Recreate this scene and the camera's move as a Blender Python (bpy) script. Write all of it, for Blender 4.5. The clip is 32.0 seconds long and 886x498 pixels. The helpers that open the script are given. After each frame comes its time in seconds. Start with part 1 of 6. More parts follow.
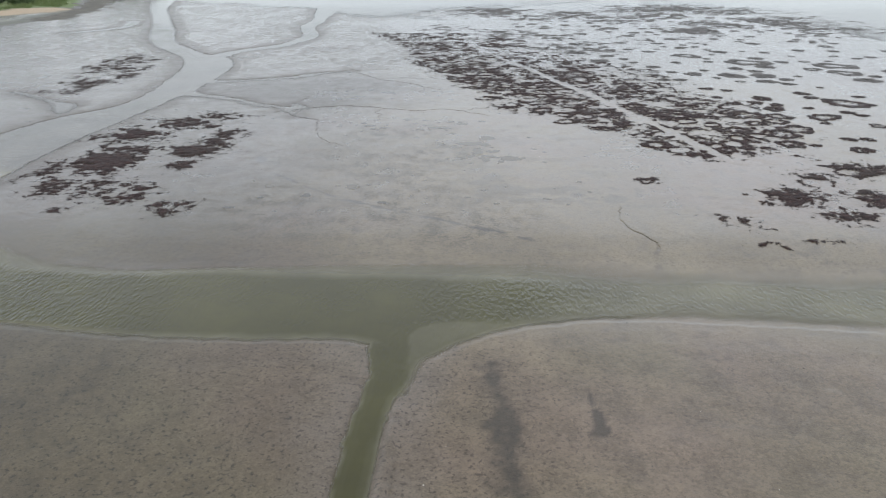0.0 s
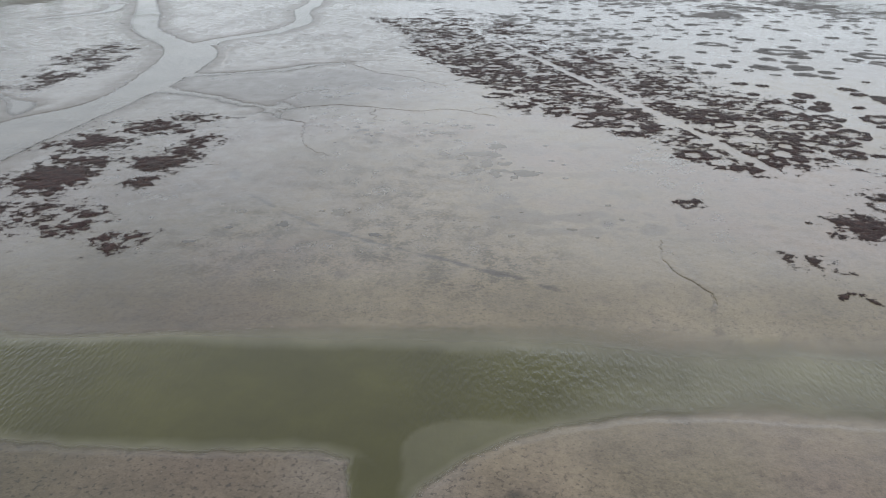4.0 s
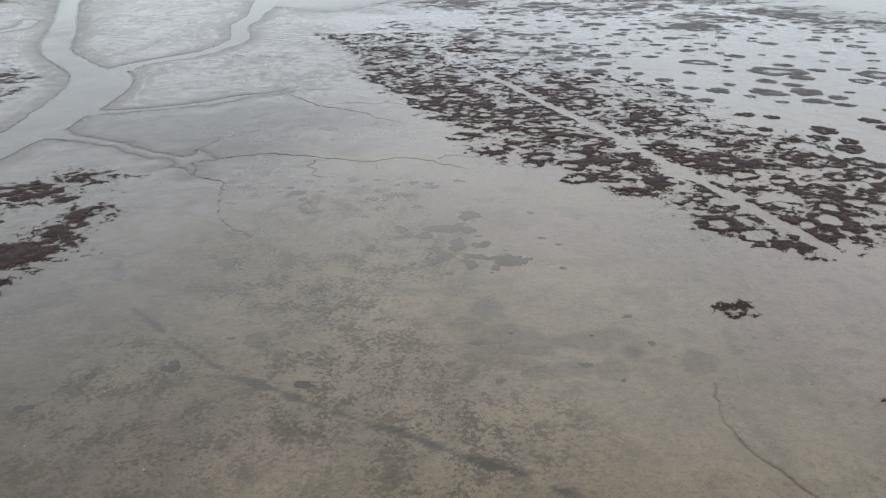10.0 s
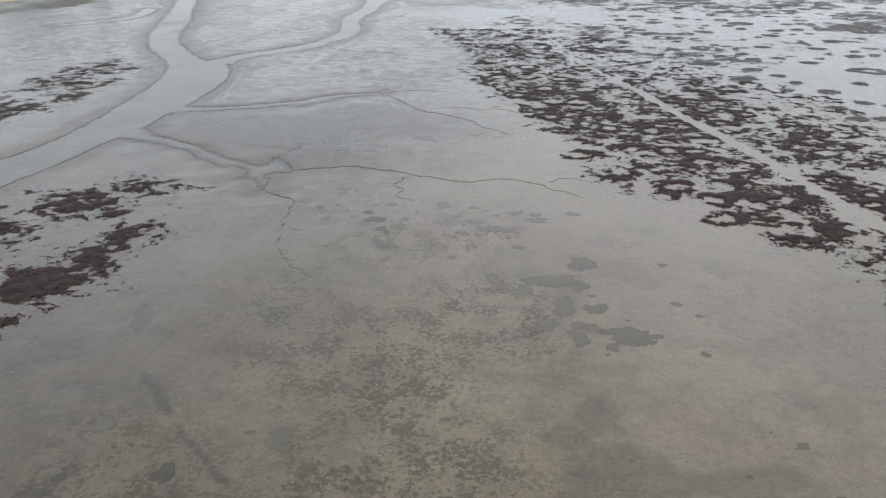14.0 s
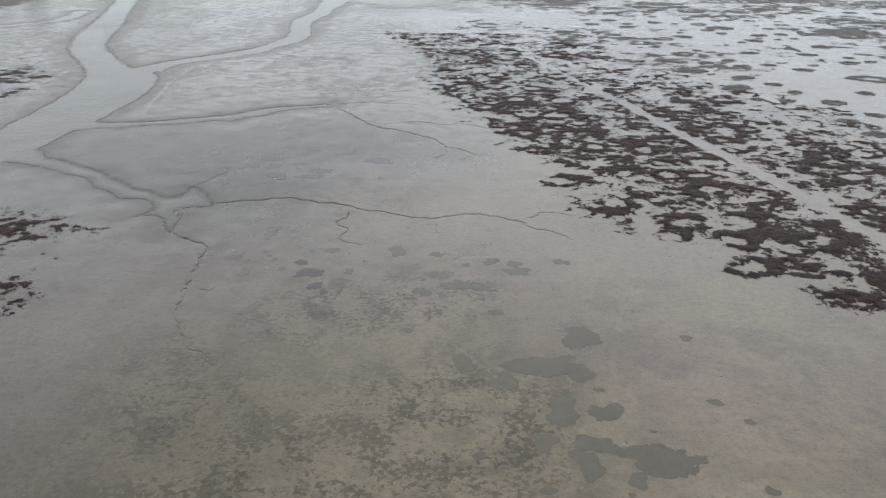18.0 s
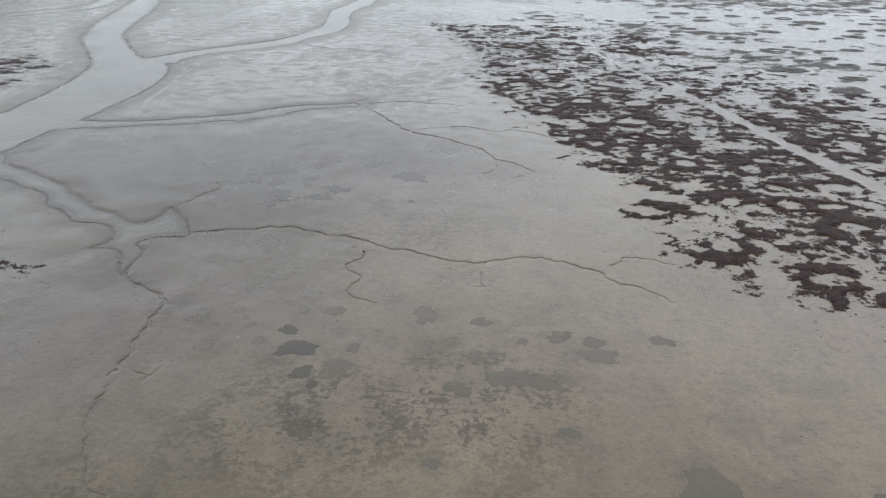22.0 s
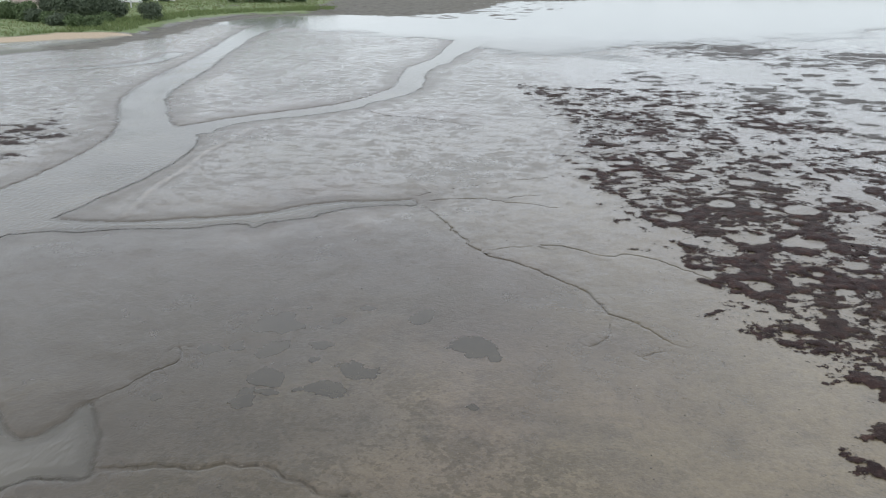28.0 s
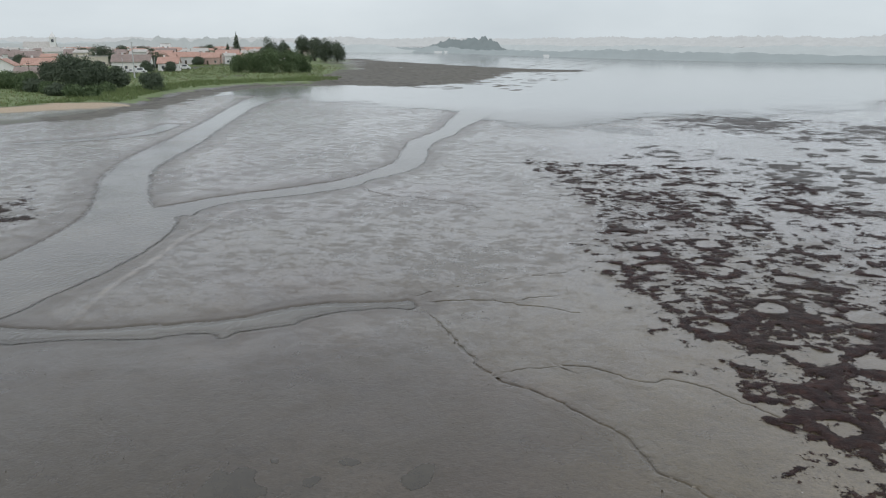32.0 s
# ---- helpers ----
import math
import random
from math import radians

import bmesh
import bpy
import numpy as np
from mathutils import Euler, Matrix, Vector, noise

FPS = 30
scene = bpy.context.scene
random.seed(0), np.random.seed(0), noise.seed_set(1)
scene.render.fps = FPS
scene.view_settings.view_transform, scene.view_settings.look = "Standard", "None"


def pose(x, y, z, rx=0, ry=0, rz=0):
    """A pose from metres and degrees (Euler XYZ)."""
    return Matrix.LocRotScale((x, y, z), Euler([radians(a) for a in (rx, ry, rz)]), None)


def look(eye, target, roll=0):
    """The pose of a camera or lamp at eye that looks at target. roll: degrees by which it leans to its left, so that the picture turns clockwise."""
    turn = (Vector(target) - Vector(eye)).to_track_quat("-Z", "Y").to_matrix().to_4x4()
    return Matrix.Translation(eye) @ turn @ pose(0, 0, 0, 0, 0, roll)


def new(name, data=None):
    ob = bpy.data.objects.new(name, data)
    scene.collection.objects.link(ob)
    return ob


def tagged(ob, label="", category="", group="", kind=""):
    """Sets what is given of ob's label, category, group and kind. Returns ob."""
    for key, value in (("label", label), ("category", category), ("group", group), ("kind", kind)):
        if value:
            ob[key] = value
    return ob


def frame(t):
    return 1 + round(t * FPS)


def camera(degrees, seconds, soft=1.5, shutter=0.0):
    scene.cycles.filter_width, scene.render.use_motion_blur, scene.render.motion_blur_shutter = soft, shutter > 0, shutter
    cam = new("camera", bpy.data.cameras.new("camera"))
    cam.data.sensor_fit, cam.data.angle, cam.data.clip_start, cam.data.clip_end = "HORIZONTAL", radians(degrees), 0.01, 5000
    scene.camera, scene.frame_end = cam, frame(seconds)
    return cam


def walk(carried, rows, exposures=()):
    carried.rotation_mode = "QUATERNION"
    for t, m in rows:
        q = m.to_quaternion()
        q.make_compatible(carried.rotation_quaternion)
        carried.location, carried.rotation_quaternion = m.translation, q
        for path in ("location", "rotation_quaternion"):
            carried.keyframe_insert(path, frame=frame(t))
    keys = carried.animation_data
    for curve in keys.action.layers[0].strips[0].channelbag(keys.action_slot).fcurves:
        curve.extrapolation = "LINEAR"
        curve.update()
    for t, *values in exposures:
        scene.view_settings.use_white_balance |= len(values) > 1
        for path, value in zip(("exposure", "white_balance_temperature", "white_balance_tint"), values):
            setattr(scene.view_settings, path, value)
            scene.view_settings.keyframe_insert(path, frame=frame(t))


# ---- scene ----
cam = camera(58.93, 32.0, soft=1.2)
PATH = [
    (0, (7.599, -23.867, 19.854), (6.062, 3.945, 8.713), -0.079),
    (0.5, (7.485, -22.465, 19.830), (5.951, 5.346, 8.685), -0.146),
    (1, (7.424, -21.049, 19.799), (5.872, 6.763, 8.659), -0.155),
    (1.5, (7.283, -19.648, 19.815), (5.748, 8.168, 8.683), -0.176),
    (2, (7.211, -18.268, 19.800), (5.660, 9.551, 8.681), -0.164),
    (2.5, (7.117, -16.825, 19.846), (5.558, 10.987, 8.707), -0.233),
    (3, (7.053, -15.365, 19.846), (5.449, 12.440, 8.698), -0.281),
    (3.5, (6.901, -14.053, 19.780), (5.323, 13.509, 8.041), -0.215),
    (5.5, (6.917, -8.123, 19.540), (5.131, 19.368, 7.665), 0.120),
    (6, (6.783, -6.765, 19.779), (5.229, 20.777, 7.989), -0.165),
    (6.5, (6.562, -5.390, 19.728), (5.443, 22.204, 8.010), -0.053),
    (7, (6.455, -4.026, 19.801), (5.708, 23.571, 8.061), -0.144),
    (7.5, (6.335, -2.582, 19.826), (5.983, 25.022, 8.084), -0.235),
    (8, (6.248, -1.166, 19.808), (6.160, 26.444, 8.076), -0.239),
    (8.5, (6.173, 0.288, 19.795), (6.092, 27.903, 8.072), -0.250),
    (9, (6.187, 1.747, 19.845), (6.067, 29.347, 8.088), -0.335),
    (9.5, (6.124, 3.220, 19.770), (6.023, 30.834, 8.047), -0.311),
    (10, (6.075, 4.664, 19.768), (5.968, 32.274, 8.034), -0.359),
    (10.5, (6.038, 6.095, 19.682), (5.920, 33.713, 7.968), -0.343),
    (11, (6.022, 7.538, 19.491), (5.896, 35.170, 7.810), -0.283),
    (11.5, (6.022, 9.008, 19.366), (5.871, 36.632, 7.667), -0.331),
    (12, (6.009, 10.542, 19.212), (5.849, 38.153, 7.482), -0.350),
    (12.5, (5.889, 12.002, 18.901), (5.670, 39.626, 7.201), -0.284),
    (13, (5.909, 13.499, 18.580), (4.421, 41.087, 6.890), -0.114),
    (13.5, (6.285, 14.762, 18.458), (2.788, 42.120, 6.656), -0.463),
    (14, (6.429, 16.240, 18.343), (2.047, 43.443, 6.478), -0.462),
    (14.5, (6.231, 17.810, 18.071), (1.882, 45.043, 6.262), -0.398),
    (16.5, (5.711, 23.090, 17.226), (2.326, 50.519, 5.556), -0.107),
    (17, (5.528, 24.572, 16.884), (2.478, 52.054, 5.247), 0.090),
    (17.5, (5.338, 26.044, 16.733), (2.287, 53.525, 5.094), 0.010),
    (18, (5.164, 27.551, 16.409), (2.118, 55.030, 4.765), 0.028),
    (18.5, (5.002, 29.084, 16.040), (1.844, 56.553, 4.400), 0.051),
    (19, (4.854, 30.652, 15.698), (1.543, 58.100, 4.053), 0.070),
    (19.5, (4.699, 32.156, 15.352), (1.206, 59.585, 3.715), 0.131),
    (20, (4.518, 33.747, 15.093), (0.870, 61.130, 3.394), 0.145),
    (20.5, (4.331, 35.269, 14.788), (0.537, 62.634, 3.092), 0.113),
    (21, (4.121, 36.777, 14.476), (0.203, 64.120, 2.773), 0.190),
    (21.5, (3.918, 38.262, 14.206), (-0.127, 65.586, 2.501), 0.088),
    (22, (3.649, 39.772, 13.909), (-1.079, 66.987, 2.204), 0.150),
    (22.5, (3.528, 41.248, 13.597), (-2.715, 68.169, 1.923), 0.191),
    (23, (3.449, 42.635, 13.413), (-3.812, 69.285, 1.707), 0.307),
    (23.5, (3.235, 44.060, 13.218), (-4.035, 70.699, 1.492), 0.254),
    (24, (3.040, 45.500, 13.089), (-4.293, 72.097, 1.308), 0.157),
    (24.5, (2.843, 46.943, 13.016), (-4.564, 73.528, 1.253), 0.044),
    (26.5, (1.440, 52.523, 13.066), (-5.968, 78.830, 0.693), 0.177),
    (27, (1.157, 53.994, 13.105), (-6.444, 80.604, 1.522), 0.066),
    (27.5, (0.909, 55.416, 13.181), (-6.905, 82.303, 2.410), -0.054),
    (28, (0.458, 56.829, 13.196), (-7.411, 83.981, 3.153), -0.065),
    (28.5, (0.111, 58.252, 13.170), (-7.806, 85.440, 3.263), -0.122),
    (29, (-0.282, 59.627, 13.171), (-8.190, 86.823, 3.280), -0.105),
    (29.5, (-0.511, 60.692, 13.222), (-8.484, 87.881, 3.363), -0.203),
    (30, (-0.633, 61.128, 13.187), (-8.608, 88.315, 3.325), -0.117),
    (30.5, (-0.692, 61.447, 13.231), (-8.709, 88.618, 3.357), -0.129),
    (31, (-0.888, 62.014, 13.292), (-8.895, 89.202, 3.457), -0.090),
    (31.5, (-1.147, 62.696, 13.294), (-9.276, 90.259, 4.679), -0.006),
    (32, (-1.447, 63.521, 13.195), (-9.651, 91.342, 5.533), 0.034),
]
EXPOSURES = [(0.0, 0.04), (12.0, 0.04), (17.0, 0.02), (22.0, 0.10), (27.0, 0.18), (28.0, 0.12), (29.5, 0.02), (31.0, -0.02), (31.5, -0.16), (32.0, -0.28)]
walk(cam, [(t, look(eye, target, roll)) for t, eye, target, roll in PATH], EXPOSURES)

# ---- daylight: a bright overcast sky and a weak, veiled sun ----
world = bpy.data.worlds.new("overcast_sky")
scene.world = world
world.use_nodes = True
wn, wl = world.node_tree.nodes, world.node_tree.links
wn.clear()
SUN_UP, SUN_TURN = radians(48), radians(200)
w_out = wn.new("ShaderNodeOutputWorld")
w_bg = wn.new("ShaderNodeBackground")
w_sky = wn.new("ShaderNodeTexSky")
w_sky.sky_type, w_sky.sun_disc = "NISHITA", False
w_sky.sun_elevation, w_sky.sun_rotation = SUN_UP, SUN_TURN
w_gain = wn.new("ShaderNodeMixRGB")
w_gain.blend_type = "MULTIPLY"
w_gain.inputs[0].default_value = 1.0
w_gain.inputs[2].default_value = (0.07, 0.07, 0.07, 1)
w_geo = wn.new("ShaderNodeTexCoord")
w_map = wn.new("ShaderNodeMapping")
w_map.inputs["Scale"].default_value = (1.0, 1.0, 2.6)
w_noise = wn.new("ShaderNodeTexNoise")
w_noise.inputs["Scale"].default_value, w_noise.inputs["Detail"].default_value = 2.3, 5.0
w_ramp = wn.new("ShaderNodeValToRGB")
w_ramp.color_ramp.elements[0].position, w_ramp.color_ramp.elements[0].color = 0.32, (0.60, 0.64, 0.675, 1)
w_ramp.color_ramp.elements[1].position, w_ramp.color_ramp.elements[1].color = 0.70, (0.79, 0.825, 0.85, 1)
w_mix = wn.new("ShaderNodeMixRGB")
w_mix.inputs[0].default_value = 0.88
wl.new(w_geo.outputs["Generated"], w_map.inputs["Vector"])
wl.new(w_map.outputs["Vector"], w_noise.inputs["Vector"])
wl.new(w_noise.outputs["Fac"], w_ramp.inputs[0])
wl.new(w_sky.outputs[0], w_gain.inputs[1])
wl.new(w_gain.outputs[0], w_mix.inputs[1])
wl.new(w_ramp.outputs[0], w_mix.inputs[2])
w_split = wn.new("ShaderNodeSeparateXYZ")
w_haze = wn.new("ShaderNodeValToRGB")
w_haze.color_ramp.elements[0].position, w_haze.color_ramp.elements[0].color = 0.0, (0.83, 0.868, 0.888, 1)
w_haze.color_ramp.elements[1].position, w_haze.color_ramp.elements[1].color = 0.30, (1.04, 1.03, 1.065, 1)
w_low = wn.new("ShaderNodeMixRGB")
w_low.blend_type = "MULTIPLY"
w_low.inputs[0].default_value = 1.0
wl.new(w_geo.outputs["Generated"], w_split.inputs[0])
wl.new(w_split.outputs["Z"], w_haze.inputs[0])
wl.new(w_mix.outputs[0], w_low.inputs[1])
wl.new(w_haze.outputs[0], w_low.inputs[2])
wl.new(w_low.outputs[0], w_bg.inputs["Color"])
w_bg.inputs["Strength"].default_value = 1.45
wl.new(w_bg.outputs[0], w_out.inputs["Surface"])

sun_data = bpy.data.lights.new("sun", "SUN")
sun_data.energy, sun_data.angle, sun_data.color = 0.7, radians(25), (1.0, 0.97, 0.92)
sun = new("sun", sun_data)
sun.matrix_world = look((0, 0, 200), (200 * math.sin(SUN_TURN) / math.tan(SUN_UP) * -1, 200 * math.cos(SUN_TURN) / math.tan(SUN_UP) * -1, 0))


# ---- materials ----
def material(name):
    m = bpy.data.materials.new(name)
    m.use_nodes = True
    nt = m.node_tree
    return m, nt, nt.nodes["Principled BSDF"]


def node(nt, kind, **values):
    n = nt.nodes.new(kind)
    for key, value in values.items():
        n.inputs[key.replace("_", " ")].default_value = value
    return n


def noise_of(nt, scale, detail=4.0, stretch=(1, 1, 1), rough=0.55, coords="Object"):
    tc = nt.nodes.new("ShaderNodeNewGeometry" if coords == "Position" else "ShaderNodeTexCoord")
    mp = node(nt, "ShaderNodeMapping")
    mp.inputs["Scale"].default_value = stretch
    n = node(nt, "ShaderNodeTexNoise", Scale=scale, Detail=detail, Roughness=rough)
    nt.links.new(tc.outputs[coords], mp.inputs["Vector"])
    nt.links.new(mp.outputs["Vector"], n.inputs["Vector"])
    return n.outputs["Fac"]


def ramp_of(nt, fac, *stops):
    r = nt.nodes.new("ShaderNodeValToRGB")
    e = r.color_ramp.elements
    while len(e) < len(stops):
        e.new(0.5)
    for el, (at, colour) in zip(e, stops):
        el.position = at
        el.color = (*colour, 1) if isinstance(colour, tuple) else (colour, colour, colour, 1)
    nt.links.new(fac, r.inputs[0])
    return r.outputs[0]


def mix_of(nt, fac, a, b, blend="MIX"):
    m = nt.nodes.new("ShaderNodeMixRGB")
    m.blend_type = blend
    for socket, value in zip(m.inputs, (fac, a, b)):
        if isinstance(value, (int, float)):
            socket.default_value = value if socket.type == "VALUE" else (value, value, value, 1)
        elif isinstance(value, tuple):
            socket.default_value = (*value, 1)
        else:
            nt.links.new(value, socket)
    return m.outputs[0]


def bump_of(nt, bsdf, height, strength, distance, below=None):
    b = node(nt, "ShaderNodeBump", Strength=strength, Distance=distance)
    nt.links.new(height, b.inputs["Height"])
    if below is not None:
        nt.links.new(below, b.inputs["Normal"])
    nt.links.new(b.outputs[0], bsdf.inputs["Normal"])
    return b.outputs[0]


def plain(name, colour, rough=0.7, spread=0.25, scale=3.0, metal=0.0, bump=0.0):
    m, nt, bsdf = material(name)
    dark = tuple(c * (1 - spread) for c in colour)
    pale = tuple(min(1, c * (1 + spread)) for c in colour)
    f = noise_of(nt, scale, 5)
    nt.links.new(ramp_of(nt, f, (0.3, dark), (0.7, pale)), bsdf.inputs["Base Color"])
    bsdf.inputs["Roughness"].default_value, bsdf.inputs["Metallic"].default_value = rough, metal
    if bump:
        bump_of(nt, bsdf, noise_of(nt, scale * 6, 4), 0.6, bump)
    return m


def ground_material():
    """Wet tidal mud, with masks on the mesh for meadow, sand, wet silt (also painted runnel shade) and churned mud."""
    m, nt, bsdf = material("tidal_mud_and_shore")
    link = nt.links.new
    mask = node(nt, "ShaderNodeVertexColor")
    mask.layer_name = "mask"
    part_of = nt.nodes.new("ShaderNodeSeparateColor")
    link(mask.outputs[0], part_of.inputs[0])
    churn = node(nt, "ShaderNodeVertexColor")
    churn.layer_name = "churn"
    churn_of = nt.nodes.new("ShaderNodeSeparateColor")
    link(churn.outputs[0], churn_of.inputs[0])
    broad = noise_of(nt, 0.11, 5, (1, 0.6, 1))
    mid = noise_of(nt, 0.55, 6, (1, 0.8, 1), 0.6)
    fine = noise_of(nt, 2.6, 6, rough=0.65)
    grain = noise_of(nt, 11.0, 4, rough=0.6)
    mud = ramp_of(nt, broad, (0.34, (0.060, 0.0475, 0.027)), (0.52, (0.074, 0.059, 0.035)), (0.70, (0.089, 0.073, 0.044)))
    mud = mix_of(nt, 1.0, mud, ramp_of(nt, noise_of(nt, 0.035, 3), (0.38, (0.97, 0.90, 0.98)), (0.5, (0.97, 0.97, 0.93)), (0.62, (0.99, 0.985, 0.92))), "MULTIPLY")
    mud = mix_of(nt, 0.8, mud, ramp_of(nt, mid, (0.30, 0.72), (0.5, 1.0), (0.72, 1.14)), "MULTIPLY")
    mud = mix_of(nt, mix_of(nt, 1.0, churn.outputs["Alpha"], 0.55, "MULTIPLY"), mud, (0.082, 0.069, 0.056))
    # pale mask: brightness of reflected sky put into the eastern mud's colour
    mud = mix_of(nt, churn_of.outputs[2], mud, mix_of(nt, 1.0, mud, (2.18, 2.21, 2.45), "MULTIPLY"))
    mud = mix_of(nt, 0.75, mud, ramp_of(nt, fine, (0.28, 0.66), (0.5, 1.0), (0.75, 1.16)), "MULTIPLY")
    mud = mix_of(nt, 0.7, mud, ramp_of(nt, grain, (0.30, 0.70), (0.5, 1.0), (0.70, 1.18)), "MULTIPLY")
    mud = mix_of(nt, mix_of(nt, 1.0, churn_of.outputs[1], 0.75, "MULTIPLY"), mud, mix_of(nt, 1.0, mud, (1.01, 1.0, 0.95), "MULTIPLY"))
    blotch = ramp_of(nt, mix_of(nt, 0.3, noise_of(nt, 0.75, 6, (1, 0.85, 1), 0.62), fine), (0.53, 1.0), (0.585, 0.72))
    mud = mix_of(nt, ramp_of(nt, noise_of(nt, 0.06, 3), (0.42, 0.15), (0.58, 0.9)), mud, mix_of(nt, 1.0, mud, blotch, "MULTIPLY"))
    # dark diatom and weed film in churned areas
    film = mix_of(nt, ramp_of(nt, fine, (0.42, 0.0), (0.58, 1.0)), (0.050, 0.041, 0.021), (0.020, 0.016, 0.007))
    flecks = ramp_of(nt, mix_of(nt, 0.55, noise_of(nt, 0.62, 6, (1, 0.8, 1), 0.66), noise_of(nt, 4.2, 6, rough=0.72)), (0.505, 0.0), (0.53, 1.0))
    mud = mix_of(nt, mix_of(nt, 1.0, flecks, mix_of(nt, 1.0, churn_of.outputs[0], 0.82, "MULTIPLY"), "MULTIPLY"), mud, film)
    mud = mix_of(nt, churn_of.outputs[0], mud, mix_of(nt, 1.0, mud, (1.0, 0.99, 0.97), "MULTIPLY"))
    pits = ramp_of(nt, noise_of(nt, 4.6, 4, rough=0.6), (0.375, 0.36), (0.43, 1.0))
    mud = mix_of(nt, churn_of.outputs[1], mud, mix_of(nt, 1.0, mud, pits, "MULTIPLY"))
    mud = mix_of(nt, part_of.outputs[2], mud, (0.030, 0.024, 0.016))
    holes = node(nt, "ShaderNodeTexVoronoi", Scale=1.25, Randomness=1.0)
    link(nt.nodes.new("ShaderNodeTexCoord").outputs["Object"], holes.inputs["Vector"])
    specks = mix_of(nt, 1.0, ramp_of(nt, holes.outputs["Distance"], (0.03, 1.0), (0.07, 0.0)), ramp_of(nt, noise_of(nt, 0.3, 3), (0.50, 0.0), (0.62, 0.6)), "MULTIPLY")
    mud = mix_of(nt, specks, mud, (0.040, 0.034, 0.025))
    burrows = node(nt, "ShaderNodeTexVoronoi", Scale=1.9, Randomness=1.0)
    link(nt.nodes.new("ShaderNodeTexCoord").outputs["Object"], burrows.inputs["Vector"])
    dots = mix_of(nt, 1.0, ramp_of(nt, burrows.outputs["Distance"], (0.03, 1.0), (0.07, 0.0)), ramp_of(nt, fine, (0.52, 0.0), (0.60, 0.7)), "MULTIPLY")
    mud = mix_of(nt, dots, mud, (0.034, 0.029, 0.021))
    crumbs_of_mud = mix_of(nt, 1.0, ramp_of(nt, noise_of(nt, 6.5, 4, rough=0.6), (0.63, 0.0), (0.68, 0.8)), ramp_of(nt, noise_of(nt, 0.25, 3), (0.40, 0.15), (0.58, 1.0)), "MULTIPLY")
    mud = mix_of(nt, crumbs_of_mud, mud, mix_of(nt, 1.0, mud, 0.42, "MULTIPLY"))
    # meadow greens lifted: some distance haze is in the colour
    meadow = ramp_of(nt, noise_of(nt, 0.16, 7, rough=0.65), (0.30, (0.105, 0.150, 0.065)), (0.5, (0.150, 0.200, 0.085)), (0.68, (0.21, 0.235, 0.125)))
    sand = ramp_of(nt, fine, (0.3, (0.33, 0.26, 0.18)), (0.7, (0.50, 0.41, 0.30)))
    colour = mix_of(nt, part_of.outputs[1], mud, sand)
    colour = mix_of(nt, part_of.outputs[0], colour, meadow)
    link(colour, bsdf.inputs["Base Color"])
    wet = ramp_of(nt, mix_of(nt, 0.5, broad, mid), (0.36, 0.24), (0.55, 0.36), (0.68, 0.50))
    wet = mix_of(nt, churn_of.outputs[1], wet, 0.60)
    wet = mix_of(nt, part_of.outputs[1], wet, 0.85)
    wet = mix_of(nt, part_of.outputs[0], wet, 0.9)
    link(wet, bsdf.inputs["Roughness"])
    bsdf.inputs["IOR"].default_value = 1.36
    # a film of water stands on the mud in flat patches
    patch = mix_of(nt, 0.35, noise_of(nt, 0.75, 8, (0.75, 1.0, 1), 0.76), noise_of(nt, 2.4, 5, (0.75, 1.0, 1), 0.7))
    film_cover = ramp_of(nt, mix_of(nt, 0.2, patch, broad), (0.477, 0.26), (0.508, 1.0))
    place = nt.nodes.new("ShaderNodeSeparateXYZ")
    link(nt.nodes.new("ShaderNodeTexCoord").outputs["Object"], place.inputs[0])
    north = nt.nodes.new("ShaderNodeMath")
    north.operation = "MULTIPLY"
    north.inputs[1].default_value = 0.005
    link(place.outputs["Y"], north.inputs[0])
    film_cover = mix_of(nt, ramp_of(nt, north.outputs[0], (0.44, 0.30), (0.56, 1.0)), ramp_of(nt, broad, (0.35, 0.62), (0.65, 0.98)), film_cover)
    film_cover = mix_of(nt, churn.outputs["Alpha"], film_cover, mix_of(nt, 1.0, film_cover, 0.30, "MULTIPLY"))
    film_cover = mix_of(nt, churn_of.outputs[0], film_cover, mix_of(nt, 1.0, film_cover, 0.8, "MULTIPLY"))
    film_cover = mix_of(nt, mix_of(nt, 1.0, churn_of.outputs[2], 0.55, "MULTIPLY"), film_cover, 1.0)
    film_cover = mix_of(nt, mix_of(nt, 1.0, flecks, churn_of.outputs[0], "MULTIPLY"), film_cover, 0.4)
    film_cover = mix_of(nt, mask.outputs["Alpha"], film_cover, 1.0)
    film_cover = mix_of(nt, part_of.outputs[0], film_cover, 0.0)
    film_cover = mix_of(nt, part_of.outputs[1], film_cover, 0.0)
    film_cover = mix_of(nt, churn_of.outputs[1], film_cover, 0.45)
    link(film_cover, bsdf.inputs["Coat Weight"])
    bsdf.inputs["Coat Roughness"].default_value, bsdf.inputs["Coat IOR"].default_value = 0.08, 1.36
    low = node(nt, "ShaderNodeBump", Strength=0.35, Distance=0.05)
    link(mid, low.inputs["Height"])
    relief = bump_of(nt, bsdf, mix_of(nt, 0.5, fine, grain), 0.8, 0.03, low.outputs[0])
    link(relief, bsdf.inputs["Coat Normal"])
    return m


